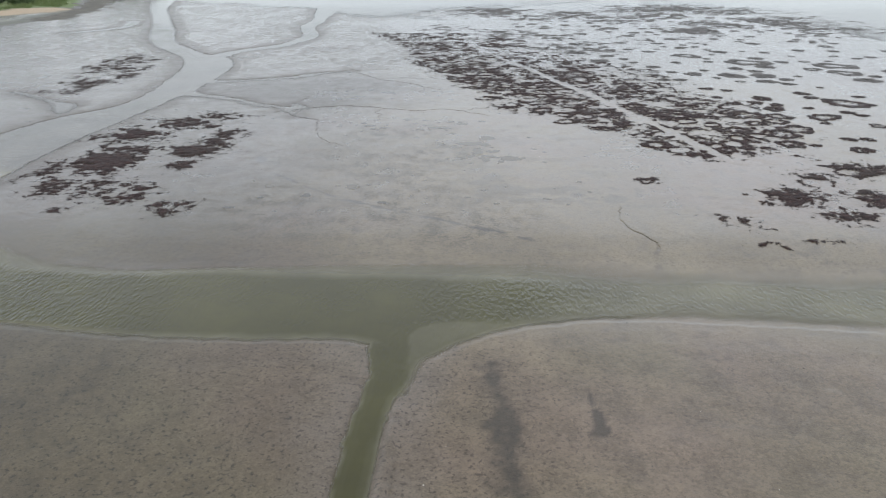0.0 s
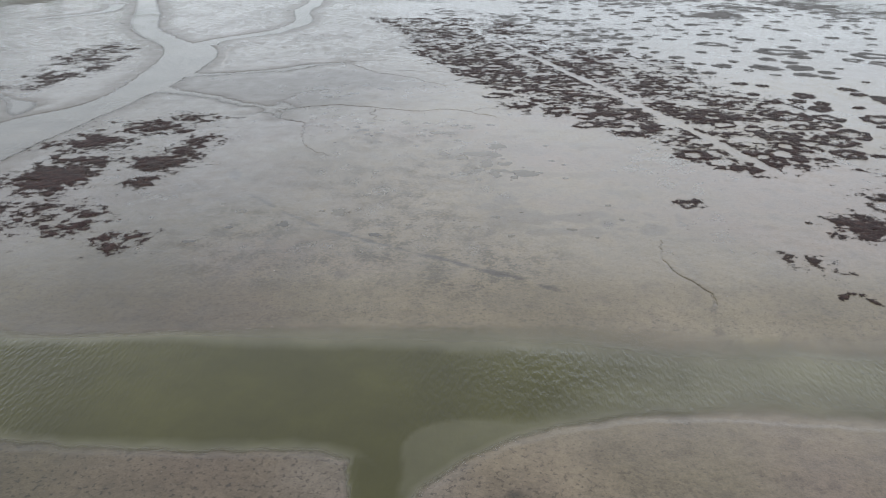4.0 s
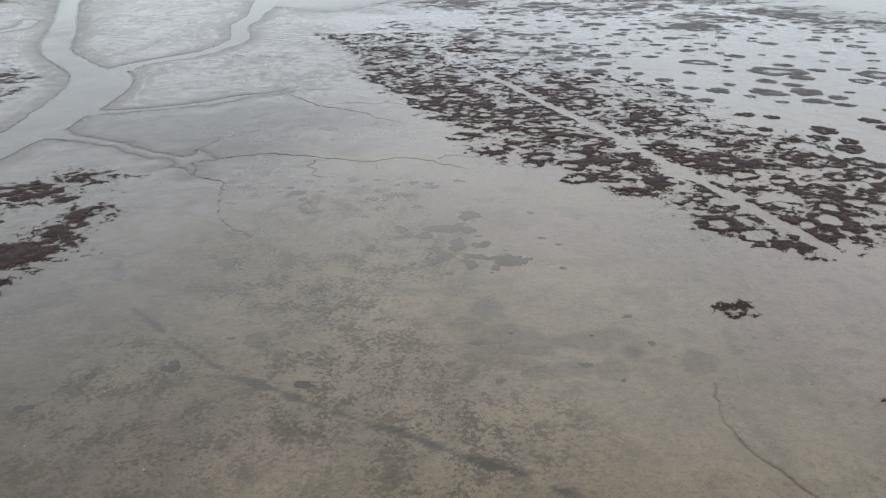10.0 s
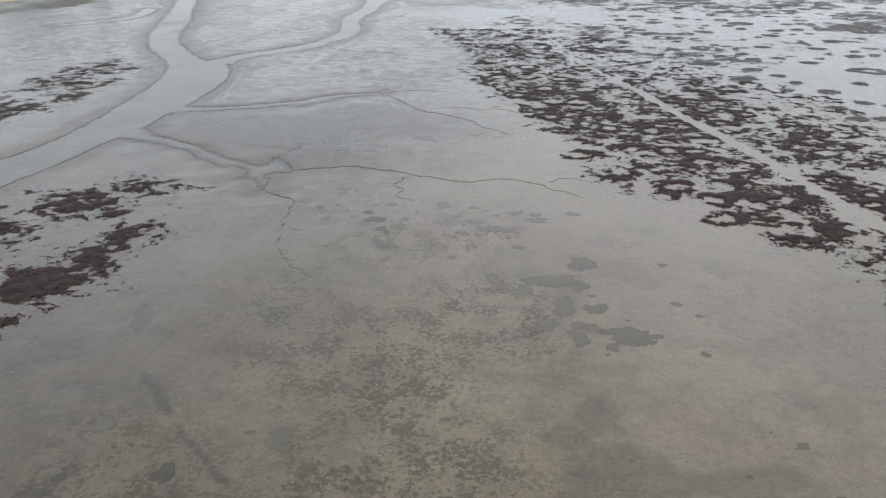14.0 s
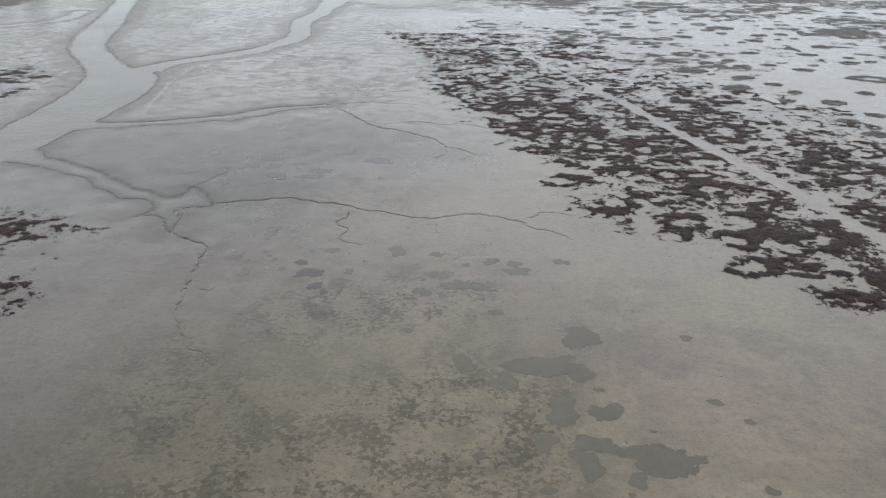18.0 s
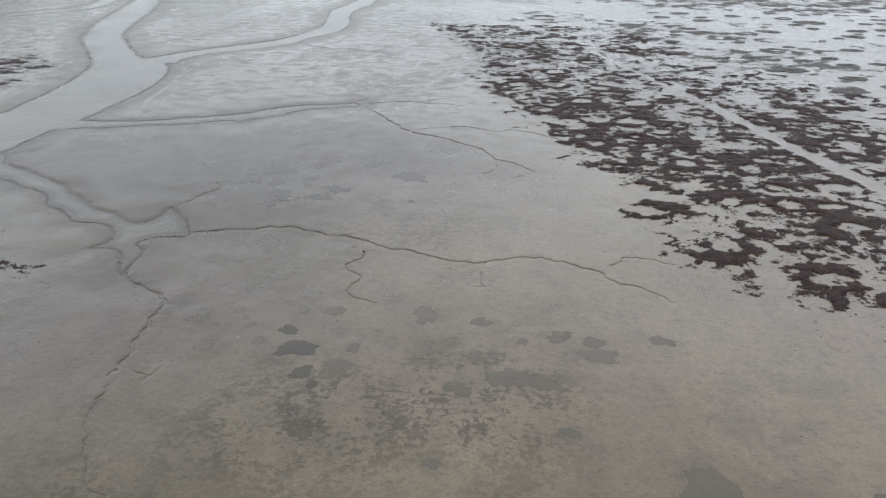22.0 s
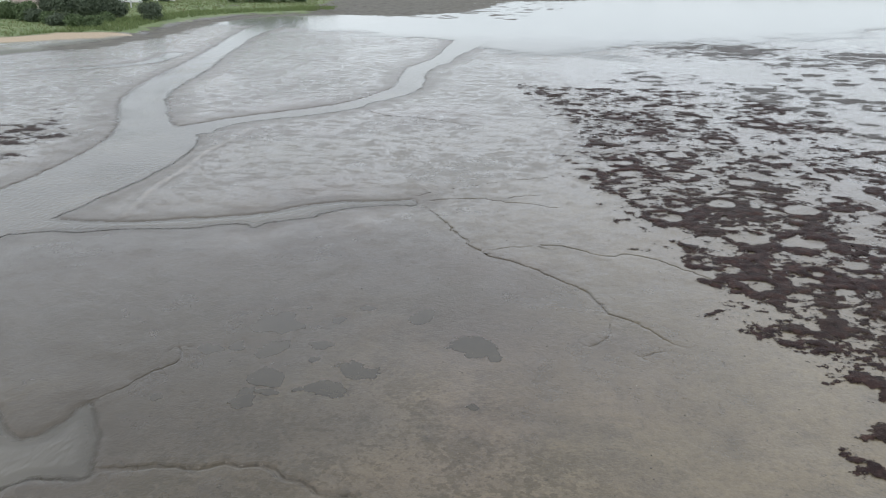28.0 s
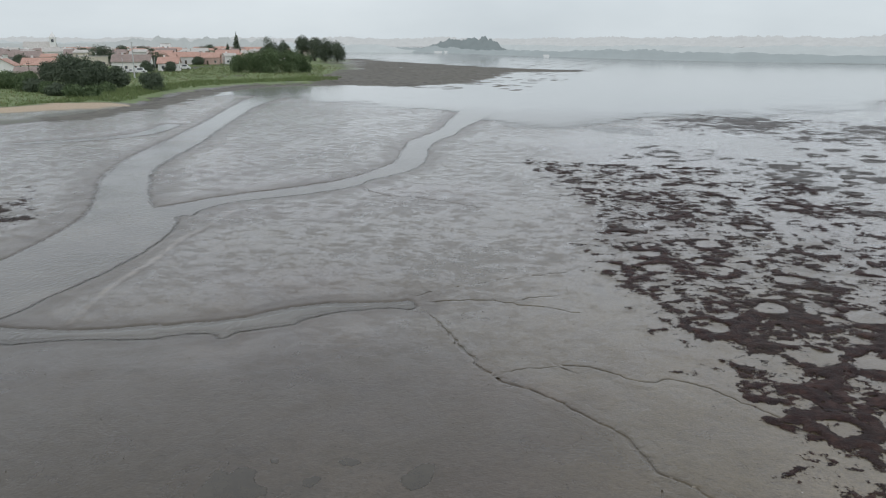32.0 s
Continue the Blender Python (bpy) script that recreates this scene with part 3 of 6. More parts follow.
# runnels: width, depth and the line they take
RUNNELS = [
    (0.21, 0.16, [(-13.3, 99.8), (-11.6, 97.6), (-10.3, 95.8), (-8.9, 93.3), (-7.3, 92.0), (-5.5, 91.3), (-3.8, 89.9), (-2.3, 88.7), (-1.3, 86.8), (-0.1, 86.3), (0.8, 85.4), (1.5, 84.6), (3.4, 83.9)]),
    (0.14, 0.08, [(-13.7, 100.6), (-11.8, 101.5), (-10.1, 101.8), (-7.4, 101.6), (-4.8, 100.9)]),
    (0.14, 0.08, [(-15.0, 100.2), (-13.6, 102.6), (-11.5, 104.6), (-9.6, 106.3), (-10.1, 108.8)]),
    (0.11, 0.10, [(-5.6, 94.3), (-3.7, 94.5), (-1.8, 93.3), (-0.9, 94.3), (0.7, 93.8), (2.3, 92.2), (3.9, 91.3)]),
    (0.26, 0.15, [(-16.2, 70.7), (-15.2, 69.2), (-15.3, 67.7), (-14.0, 66.5), (-12.2, 65.3), (-11.6, 64.8), (-11.6, 63.4), (-11.4, 62.1), (-11.0, 60.6), (-10.9, 59.6), (-10.6, 58.6)]),
    (0.13, 0.06, [(-10.8, 60.0), (-10.4, 58.4), (-10.2, 57.4), (-9.8, 56.5), (-9.2, 55.6), (-8.4, 54.6), (-7.4, 53.6), (-6.4, 52.8)]),
    (0.21, 0.15, [(-15.4, 71.9), (-14.3, 72.1), (-11.8, 72.8), (-10.0, 73.5), (-8.3, 73.1), (-6.5, 72.8), (-3.9, 71.6), (-2.2, 71.2), (-0.4, 70.4), (0.8, 71.4), (2.4, 71.8), (3.9, 71.3), (4.9, 71.0), (5.6, 69.9), (6.5, 69.6), (7.1, 69.0), (7.7, 68.3), (8.2, 68.0), (9.5, 68.2)]),
    (0.10, 0.08, [(5.0, 71.0), (5.9, 71.9), (6.1, 72.5), (6.5, 72.6), (7.1, 72.5), (7.8, 72.2), (8.5, 72.0)]),
    (0.12, 0.08, [(-5.8, 72.1), (-5.2, 70.8), (-5.5, 70.0), (-5.7, 69.5), (-5.1, 68.8), (-4.9, 68.2), (-5.2, 67.5), (-4.9, 66.7), (-4.2, 66.2), (-3.1, 66.2)]),
    (0.10, 0.06, [(0.0, 70.2), (0.1, 69.4), (0.3, 68.3)]),
    (0.10, 0.06, [(-1.2, 86.5), (-0.9, 85.8), (-1.1, 84.4), (-1.9, 83.4)]),
    (0.09, 0.05, [(1.7, 84.5), (0.9, 83.8), (0.3, 83.0)]),
    (0.09, 0.06, [(-8.0, 92.3), (-7.0, 93.3), (-5.4, 94.3)]),
    (0.10, 0.05, [(-16.4, 79.5), (-15.8, 78.7), (-15.9, 77.9), (-16.2, 76.3), (-16.5, 75.8), (-16.9, 74.9)]),
    (0.09, 0.05, [(-10.9, 60.3), (-10.3, 60.0), (-9.5, 59.9)]),
    (0.10, 0.06, [(-14.5, 102.9), (-12.8, 103.4), (-11.1, 104.9), (-9.6, 106.5), (-6.4, 108.5)]),
    (0.41, 0.05, [(-4.2, 36.2), (-5.6, 37.6), (-7.3, 38.9), (-9.5, 41.3), (-11.6, 43.5), (-12.8, 45.5), (-13.6, 47.2), (-14.2, 49.2), (-14.4, 51.0)]),
    (0.42, 0.05, [(-4.2, 36.2), (-2.8, 35.4), (-0.5, 34.1), (2.5, 32.4), (5.0, 31.2), (7.1, 29.8), (9.2, 28.9), (10.3, 28.0), (12.6, 26.7)]),
    (0.43, 0.05, [(-6.2, 37.2), (-6.4, 36.2), (-7.0, 34.8), (-7.2, 33.0)]),
    (0.75, 0.08, [(7.9, 11.0), (8.4, 8.0), (8.7, 4.5), (9.0, 1.0), (9.3, -6.0)]),
    (0.45, 0.05, [(12.6, 8.6), (12.8, 6.2), (12.7, 4.0)]),
    (0.20, 0.08, [(-28.0, 146.0), (-25.0, 145.3), (-22.0, 144.0)]),
    (0.10, 0.06, [(-9.0, 101.7), (-8.2, 103.0), (-6.6, 103.6)]),
    (0.22, 0.08, [(-29.5, 131.8), (-27.6, 129.2), (-25.7, 127.7), (-22.4, 127.5), (-18.9, 126.3), (-14.9, 124.1)]),
    (0.43, 0.05, [(18.9, 22.6), (19.0, 23.8), (19.2, 25.4), (19.6, 26.6), (19.7, 27.4)]),
    (0.21, 0.15, [(19.35, 25.9), (19.6, 26.6), (19.6, 27.6), (19.0, 29.1), (18.1, 30.5), (17.9, 32.4), (18.2, 34.0), (18.4, 36.0)]),
]
WEED_TRACK = [(5, 130.4), (11, 113), (15, 102), (17.5, 93), (20.8, 84), (23.4, 75.5), (25.3, 69), (26.8, 64), (28.4, 58), (30.2, 52.5), (31.3, 45.7), (31.3, 37)]
# pools: centre and radii, from north to south
POOLS_NORTH = [(-13.7, 82.2, 1.08, 1.13), (-12.8, 80.1, 0.65, 0.75), (-14.2, 79.9, 0.35, 0.42), (-15.0, 79.5, 0.52, 0.35), (-11.9, 78.0, 0.71, 0.7), (-12.1, 76.7, 0.45, 0.78), (-9.1, 79.3, 1.12, 0.75),
               (-9.8, 78.0, 0.61, 0.61), (-11.5, 83.1, 0.26, 0.33), (-11.0, 79.7, 0.2, 0.25), (-10.8, 84.5, 0.27, 0.28), (-5.6, 82.2, 0.86, 0.88), (-14.9, 76.0, 0.21, 0.19), (-11.2, 80.9, 0.43, 0.31), (-8.4, 84.3, 0.47, 0.86)]
POOLS_MIDDLE = [(-6.2, 63.6, 0.36, 0.36), (-7.7, 63.7, 0.21, 0.31), (-7.0, 62.7, 0.28, 0.26), (-5.6, 62.3, 0.69, 0.55), (-4.8, 60.9, 0.39, 0.39), (-4.2, 60.3, 0.18, 0.21), (-8.7, 62.0, 0.31, 0.45), (-9.8, 64.3, 0.34, 0.27),
                (-5.0, 65.3, 0.51, 0.31), (-3.5, 62.7, 0.27, 0.3), (-3.7, 61.6, 0.44, 0.34), (4.7, 64.6, 0.42, 0.48), (3.5, 64.7, 0.61, 0.38), (5.0, 63.7, 0.72, 0.45), (7.2, 65.1, 0.42, 0.43), (2.8, 61.7, 1.02, 0.53),
                (1.8, 61.6, 0.55, 0.54), (0.5, 60.9, 0.54, 0.45), (-1.5, 65.6, 0.42, 0.78), (0.6, 65.5, 0.49, 0.36), (-11.3, 66.8, 0.32, 0.52), (-10.5, 69.4, 0.45, 0.39), (-9.0, 67.2, 0.34, 0.6), (-9.0, 68.1, 0.49, 0.32)]
POOLS_LOW = [(7.9, 57.2, 0.91, 0.89), (6.1, 54.7, 1.45, 0.94), (7.5, 54.4, 0.66, 0.63), (4.8, 53.5, 0.61, 0.6), (6.9, 51.7, 0.65, 1.07), (8.4, 51.7, 0.64, 0.64), (6.2, 49.8, 0.48, 0.53), (7.6, 48.7, 0.51, 0.72),
             (8.0, 49.8, 0.76, 0.47), (10.3, 49.2, 1.38, 0.83), (9.6, 49.5, 0.93, 0.46), (9.1, 48.1, 0.35, 0.36), (3.1, 54.4, 0.56, 0.64), 
             (6.3, 47.3, 0.26, 0.26)]
POOLS_SOUTH = [(8.5, 42.8, 0.74, 0.91), (7.2, 41.0, 0.58, 0.49), (9.3, 39.0, 1.65, 1.09), (7.7, 38.8, 0.76, 0.65), (7.1, 37.7, 0.42, 0.34), (10.2, 36.1, 1.0, 0.54), (12.1, 36.7, 0.71, 0.47), (13.9, 36.6, 0.61, 0.62),
               (15.4, 38.3, 0.53, 0.69), (16.3, 37.2, 0.61, 0.39), (18.0, 37.1, 0.82, 0.7), (7.1, 36.1, 0.28, 0.46), (-7.0, 36.8, 0.38, 0.55), (-10.6, 36.1, 0.31, 0.31),
               (-10.7, 39.3, 0.46, 0.5), (-0.5, 35.3, 0.4, 0.29), (-3.6, 39.5, 0.57, 0.69), (0.1, 37.0, 0.52, 0.29)]
# soaked patches with no standing water
SOAKED = [(13.2, 49.0, 2.2, 0.7), (10.1, 56.7, 1.1, 1.2), (11.0, 55.3, 0.7, 0.8), (13.2, 39.0, 1.1, 0.8), (14.7, 39.8, 1.1, 0.7), (-12.7, 39.4, 1.0, 0.8), (-12.6, 41.5, 1.3, 0.8), (-16.0, 44.0, 1.0, 0.8), (15.5, 57.5, 1.2, 0.9),
          (9.0, 46.0, 1.2, 0.7), (3.6, 45.0, 1.0, 0.6), (8.8, 60.5, 1.0, 0.8), (12.0, 63.0, 1.3, 0.6), (-2.5, 78.0, 1.6, 0.8), (-6.5, 88.0, 1.3, 1.0), (0.5, 76.0, 1.2, 0.7), (17.0, 44.5, 1.4, 0.7)]
SOAKED += [(cx, cy, 1.15 * rx, 1.1 * ry) for cx, cy, rx, ry in POOLS_SOUTH if cx > 0]
POOLS = POOLS_NORTH + POOLS_MIDDLE + POOLS_LOW + [pool for pool in POOLS_SOUTH if pool[0] < 0]
# pale trails pressed into the mud
TRAILS = [[(-35.3, 118.4), (-34.2, 113.5), (-33.8, 108.8), (-32.1, 104.0), (-31.3, 99.1), (-29.8, 95.2), (-29.0, 92.8)], [(18.0, -1.0), (20.3, 3.2), (22.8, 6.6), (24.0, 8.4)]]
SHORE = [(-170, 20), (-116, 110), (-106, 154), (-107, 167), (-107.5, 182), (-109, 196), (-111.5, 211), (-118, 228), (-127, 253), (-129, 281), (-119, 296), (-105, 306), (-112, 330),
         (-150, 420), (-200, 520), (-250, 640), (-300, 720), (-900, 1500), (-3000, 1500), (-3000, 20)]
SPIT = [(-112, 301), (-105.6, 303), (-85, 301), (-73, 318), (-74, 362), (-78, 425), (-45, 446), (-88, 471), (-141, 524), (-220, 614), (-258, 668), (-226, 600), (-152, 420), (-130, 352)]
CREEK = [(1.9, 13.0), (4.3, 11.4), (4.1, 8.4), (3.8, 6.5), (3.5, 3.1), (3.5, 0), (4.4, -70), (1.5, -70), (1.8, 0.1), (1.8, 3.8), (2.0, 7.8), (2.1, 9.9), (1.5, 11.3)]
CHANNELS = [(NEAR_CHANNEL, 1.2, 3.6), (CREEK, 0.99, 0.9), (MAIN_CHANNEL, 0.7, 2.0), (EAST_ARM, 0.6, 1.6), (BRANCH_B, 0.35, 0.6), (BRANCH_C, 0.3, 0.6), (TRIBUTARY, 0.25, 0.6),
            ([(-88, 149), (-79, 160), (-80, 168), (-84, 177), (-80, 178), (-76.5, 168), (-75.5, 160), (-84, 147.5)], 0.25, 0.6)]


FLATS = [(-400, -300), (-400, 236), (-130, 241), (-116, 237), (-110, 239), (-98, 244), (-80, 232), (-60, 226), (-44, 220), (-32, 206), (-22, 200), (-12, 203), (12, 231), (50, 275), (75, 238), (88, 207),
         (93.5, 188), (97, 159), (108, 60), (130, -300)]
FILM = [(-11, 143), (5, 129), (14, 112), (22, 106), (29, 98), (34, 86), (38, 76), (43, 66), (50, 54), (97, 45), (97, 159), (88, 207), (50, 275), (12, 231), (-9, 202), (-24, 172)]
FAR_SHORE = [(-620, 1600), (-376, 1085), (-296, 1035), (-155, 844), (-62, 743), (5, 670), (77, 632), (128, 612), (330, 560), (900, 480), (3000, 300), (4500, 300), (4500, 4500), (-700, 4500)]
SAND_STRIP = [(-127, 140), (-120, 178), (-113, 189), (-111, 207), (-120, 206), (-126, 200), (-127, 182), (-134, 140)]
# churned, weed-filmed mud: centre and radius
CHURN = [(-8, 33, 10), (2, 36, 9), (6, 31, 7), (-2, 46, 8), (-7, 50, 7), (3, 51, 7), (-4, 58, 6), (2, 61, 5), (-7, 76, 7), (-11, 72, 6), (-2, 74, 5), (-9, 84, 4)]

small = random.Random(77)
SMALL_POOLS = []
for k in range(60):
    x0, x1, y0, y1 = small.choice(((4, 19, 33, 42), (3, 15, 47, 58), (-16, -4, 74, 86), (-10, 4, 57, 66), (-14, 4, 33, 44)))
    r, px, py = small.uniform(0.10, 0.30), small.uniform(x0, x1), small.uniform(y0, y1)
    if all(line_distance(line, np.array([px]), np.array([py]), 6)[0][0] > 1.6 for _, _, line in RUNNELS):
        SMALL_POOLS.append((px, py, r * small.uniform(0.8, 1.5), r))


def terrain(x, y, runnels=True):
    """Height of the ground, and its masks, at arrays of places."""
    z = 0.05 + 0.022 * fbm(x, y, 7.0, 11, 3) + 0.014 * fbm(x, y, 1.3, 12, 4)
    wet = np.zeros_like(x)
    rough = 0.85 * smooth(17, 11, y) * (1 - 0.7 * smooth(6, 18, x)) + 0.5 * smooth(33, 25, y) * smooth(20, 24, y)
    film_area = smooth(2.0, -7.0, outline_distance(FILM, x, y, 30) + 5 * fbm(x, y, 14, 21, 3))
    z = z * (1 - film_area) + (-0.02 + 0.004 * fbm(x, y, 9, 22, 3)) * film_area
    out = outline_distance(FLATS, x, y, 5000) + 11 * fbm(x, y, 26, 23, 3, 0.6) + 7 * fbm(x, y, 5, 26, 4, 0.7) * smooth(150, 185, y)
    z = z - smooth(-14, 4, out) * 0.22 - smooth(0, 40, out) * 1.0
    for pool in POOLS + SMALL_POOLS:
        cx, cy, rx, ry = pool
        near = (np.abs(x - cx) < 3.2 * rx) & (np.abs(y - cy) < 3.2 * ry)
        xs, ys = x[near], y[near]
        e = np.hypot((xs - cx) / rx, (ys - cy) / ry) + 0.50 * fbm(xs, ys, 1.3, 31, 2) + 0.22 * fbm(xs, ys, 0.55, 32, 1)
        flat = smooth(2.7, 1.9, e)
        z[near] = z[near] * (1 - flat) + 0.045 * flat
        wet[near] = np.maximum(wet[near], 0.12 * smooth(1.8, 1.0, e))
    for cx, cy, rx, ry in SOAKED:
        near = (np.abs(x - cx) < 3 * rx) & (np.abs(y - cy) < 3 * ry)
        xs, ys = x[near], y[near]
        wet[near] = np.maximum(wet[near], (0.2 if cy > 44 else 0.34) * smooth(1.35, 0.75, np.hypot((xs - cx) / rx, (ys - cy) / ry) + 0.7 * fbm(xs, ys, 1.3, 34, 3)))
    for width, depth, points in RUNNELS if runnels else []:
        d, along = line_distance(rounded_line(points, 2), x, y, 4.0)
        whole = sum(math.dist(a, b) for a, b in zip(points[:-1], points[1:]))
        fade = smooth(0.96, 0.86, along) * smooth(0.2, 0.6, along * whole)
        if width > 0.4:
            z = z - 0.015 * np.exp(-np.minimum((d / width) ** 2, 40)) * fade
            if width < 0.5:
                wet = np.maximum(wet, (0.8 if width != 0.43 else 0.4) * fade * smooth(0.25, 0.10, d + 0.22 * fbm(x, y, 0.9, 43, 3, 0.6) + 0.28 * fbm(x, y, 2.4, 44, 2)))
                continue
            wet = np.maximum(wet, 0.85 * fade * np.exp(-np.minimum(((d + 0.45 * fbm(x, y, 1.0, 43, 4, 0.65) + 0.2 * fbm(x, y, 0.4, 44, 2)) / (0.75 * width)) ** 2, 40)))
        else:
            z = z - 0.11 * np.exp(-np.minimum((d / 0.34) ** 2, 40)) * fade
    wob = 0.13 * fbm(x, y, 0.9, 51, 3) + 0.10 * fbm(x, y, 3.1, 55, 3)
    drained = np.zeros_like(x)
    for points, depth, slope in CHANNELS:
        d = outline_distance(rounded(points, 1), x, y) + wob
        step = 0.03 if depth < 0.9 else 0.012 + 0.048 * smooth(21, 15, y)
        bank = WATER_LEVEL + 0.004 + step * smooth(0, 0.16, d) + 0.03 * smooth(0.2, 1.4, d) + 0.07 * smooth(1, 5, d)
        bed = WATER_LEVEL + 0.008 - depth * (0.3 * smooth(0, -0.3 if depth < 1 else -1.6, d) + 0.75 * smooth(-0.5, -slope * 1.6, d))
        if depth > 1:
            bed = WATER_LEVEL + 0.008 + (bed - WATER_LEVEL - 0.008) * (1 - 0.86 * smooth(18.0, 22.5, y + 0.9 * fbm(x, y, 5, 53, 3)) * smooth(-40, -20, x)) * (1 - 0.84 * smooth(3, 20, x + 3 * fbm(x, y, 7, 56, 2)))
        z = np.where(d > 0, np.minimum(z, bank), np.minimum(z, bed))
        reach = 2.3 if depth < 0.5 else 3.6
        drained = np.maximum(drained, 0.9 * smooth(reach, 0.1, d + 1.0 * fbm(x, y, 2.2, 52, 4, 0.6)) * (depth < 1))
        # a thin, broken darker line along the edges of the smaller channels
        wet = np.maximum(wet, 0.2 * smooth(0.3, 0.15, d) * smooth(-0.12, 0.05, d) * np.clip(0.35 + 1.1 * fbm(x, y, 1.7, 57, 2), 0, 1) * (depth < 1))
    # the bar on one side of the creek mouth
    bar = np.exp(-(((x - 3.7) / 0.45) ** 2)) * smooth(9, 4, y)
    z = z + 0.35 * bar * (z < WATER_LEVEL)
    shoal = np.exp(-(((x - 5.6) / 2.3) ** 2 + ((y - 13.2) / 1.9) ** 2)) * smooth(3.2, 4.2, x + 0.3 * fbm(x, y, 1.5, 54, 2))
    z = np.where(z < WATER_LEVEL, np.maximum(z, np.minimum(z + 1.1 * shoal, WATER_LEVEL - 0.16)), z)
    land = outline_distance(SHORE, x, y, 5000) + 1.5 * fbm(x, y, 9, 61, 3)
    rise = 0.15 + 0.55 * smooth(0, -7, land) + 0.8 * smooth(-6, -50, land) + 0.10 * fbm(x, y, 12, 62, 3) * smooth(0, -8, land)
    z = np.where(land < 0, np.maximum(z, rise - 0.3 * smooth(-2, 0, land)), z)
    spit = outline_distance(SPIT, x, y, 40) + 3.0 * fbm(x, y, 14, 63, 4)
    z = np.where(spit < 0, np.maximum(z, WATER_LEVEL + 0.25 * smooth(0, -6, spit) + 0.10 * fbm(x, y, 7, 64, 3)), z)
    far = outline_distance(FAR_SHORE, x, y, 5000)
    z = np.where(far < 0, np.maximum(z, -0.3 + 0.6 * smooth(0, -25, far)), z)
    sand = smooth(2, -2, outline_distance(SAND_STRIP, x, y, 20) + 1.2 * fbm(x, y, 5, 65, 2)) * (land < 0.5)
    behind = smooth(-116, -122, x + 0.0 * y) + smooth(205, 210, y)
    meadow = smooth(-1.5, -3.5, land + 1.5 * fbm(x, y, 4, 66, 2)) * (1 - sand) * np.clip(behind, 0, 1)
    slope_green = (land < 0) * (1 - np.clip(behind, 0, 1)) * (1 - sand)
    meadow = np.maximum(meadow, 0.22 * slope_green)
    shore_dark = smooth(2.0, 0, land) * smooth(-4.0, -2.5, land) * (1 - sand)
    rough, drained = np.maximum(rough, 0.75 * shore_dark), np.maximum(drained, shore_dark)
    wet = np.maximum(np.maximum(wet, 0.75 * shore_dark), 0.4 * smooth(2, -3, spit) * (1 - meadow))
    churn = np.zeros_like(x)
    for cx, cy, r in CHURN:
        churn = np.maximum(churn, (0.85 if cy < 66 else 0.6) * smooth(1.15, 0.2, np.hypot(x - cx, y - cy) / r + 0.25 * fbm(x, y, 5, 71, 2)))
    churn = np.maximum(churn, 0.30 * smooth(16, 9, y))
    # paler to the east, with sky reflection partly painted into the mud
    pale = smooth(-18, 7, x + 4 * fbm(x, y, 18, 72, 3)) * smooth(130, 60, y)
    pale = np.clip(pale + 1.1 * smooth(6, 20, x) * smooth(18, 12, y) + 0.5 * smooth(6, 20, x) * smooth(66, 44, y), 0, 1.5)
    # a broad ragged patch where the mud is darker and less filmed
    dark_patch = smooth(1.2, 0.5, np.hypot((x + 20) / 17, (y - 84) / 13) + 0.35 * fbm(x, y, 5, 73, 3))
    wet, drained = np.maximum(wet, 0.42 * dark_patch), np.maximum(drained, 0.5 * dark_patch)
    for trail in TRAILS:
        d, _ = line_distance(rounded_line(trail, 2), x, y, 3.0)
        mark = smooth(0.22, 0.05, d + 0.14 * fbm(x, y, 0.7, 74, 3)) * np.clip(0.75 + 0.5 * fbm(x, y, 2.5, 75, 2), 0, 1)
        z, pale = z + 0.03 * smooth(0.5, 0.2, d) * (z > WATER_LEVEL), np.maximum(pale, 0.9 * mark)
    return z, meadow, sand, wet, churn, rough, pale, film_area * (1 - meadow), drained


def ground_heights(x, y):
    """Height of the finished ground sheet at places, between its points."""
    x, y, z = np.asarray(x, float), np.asarray(y, float), gz.reshape(gx.shape)
    i, j = np.clip(np.searchsorted(GX, x) - 1, 0, len(GX) - 2), np.clip(np.searchsorted(GY, y) - 1, 0, len(GY) - 2)
    u, v = (x - GX[i]) / (GX[i + 1] - GX[i]), (y - GY[j]) / (GY[j + 1] - GY[j])
    return (z[j, i] * (1 - u) + z[j, i + 1] * u) * (1 - v) + (z[j + 1, i] * (1 - u) + z[j + 1, i + 1] * u) * v


def height_at(x, y):
    return float(ground_heights(x, y))


def steps(low, high, step, cap, hold_low, hold_high, reach_low, reach_high):
    """Even steps from low to high; beyond, widening to cap as far as the holds, then on to the reaches."""
    def outward(start, hold, reach):
        at, s, out = start, step, []
        while at < reach:
            s = min(s * 1.03, cap) if at < hold else s * 1.12
            at += s
            out.append(at)
        return np.array(out)
    return np.r_[-outward(-low, -hold_low, -reach_low)[::-1], np.arange(low, high + step / 2, step), outward(high, hold_high, reach_high)]


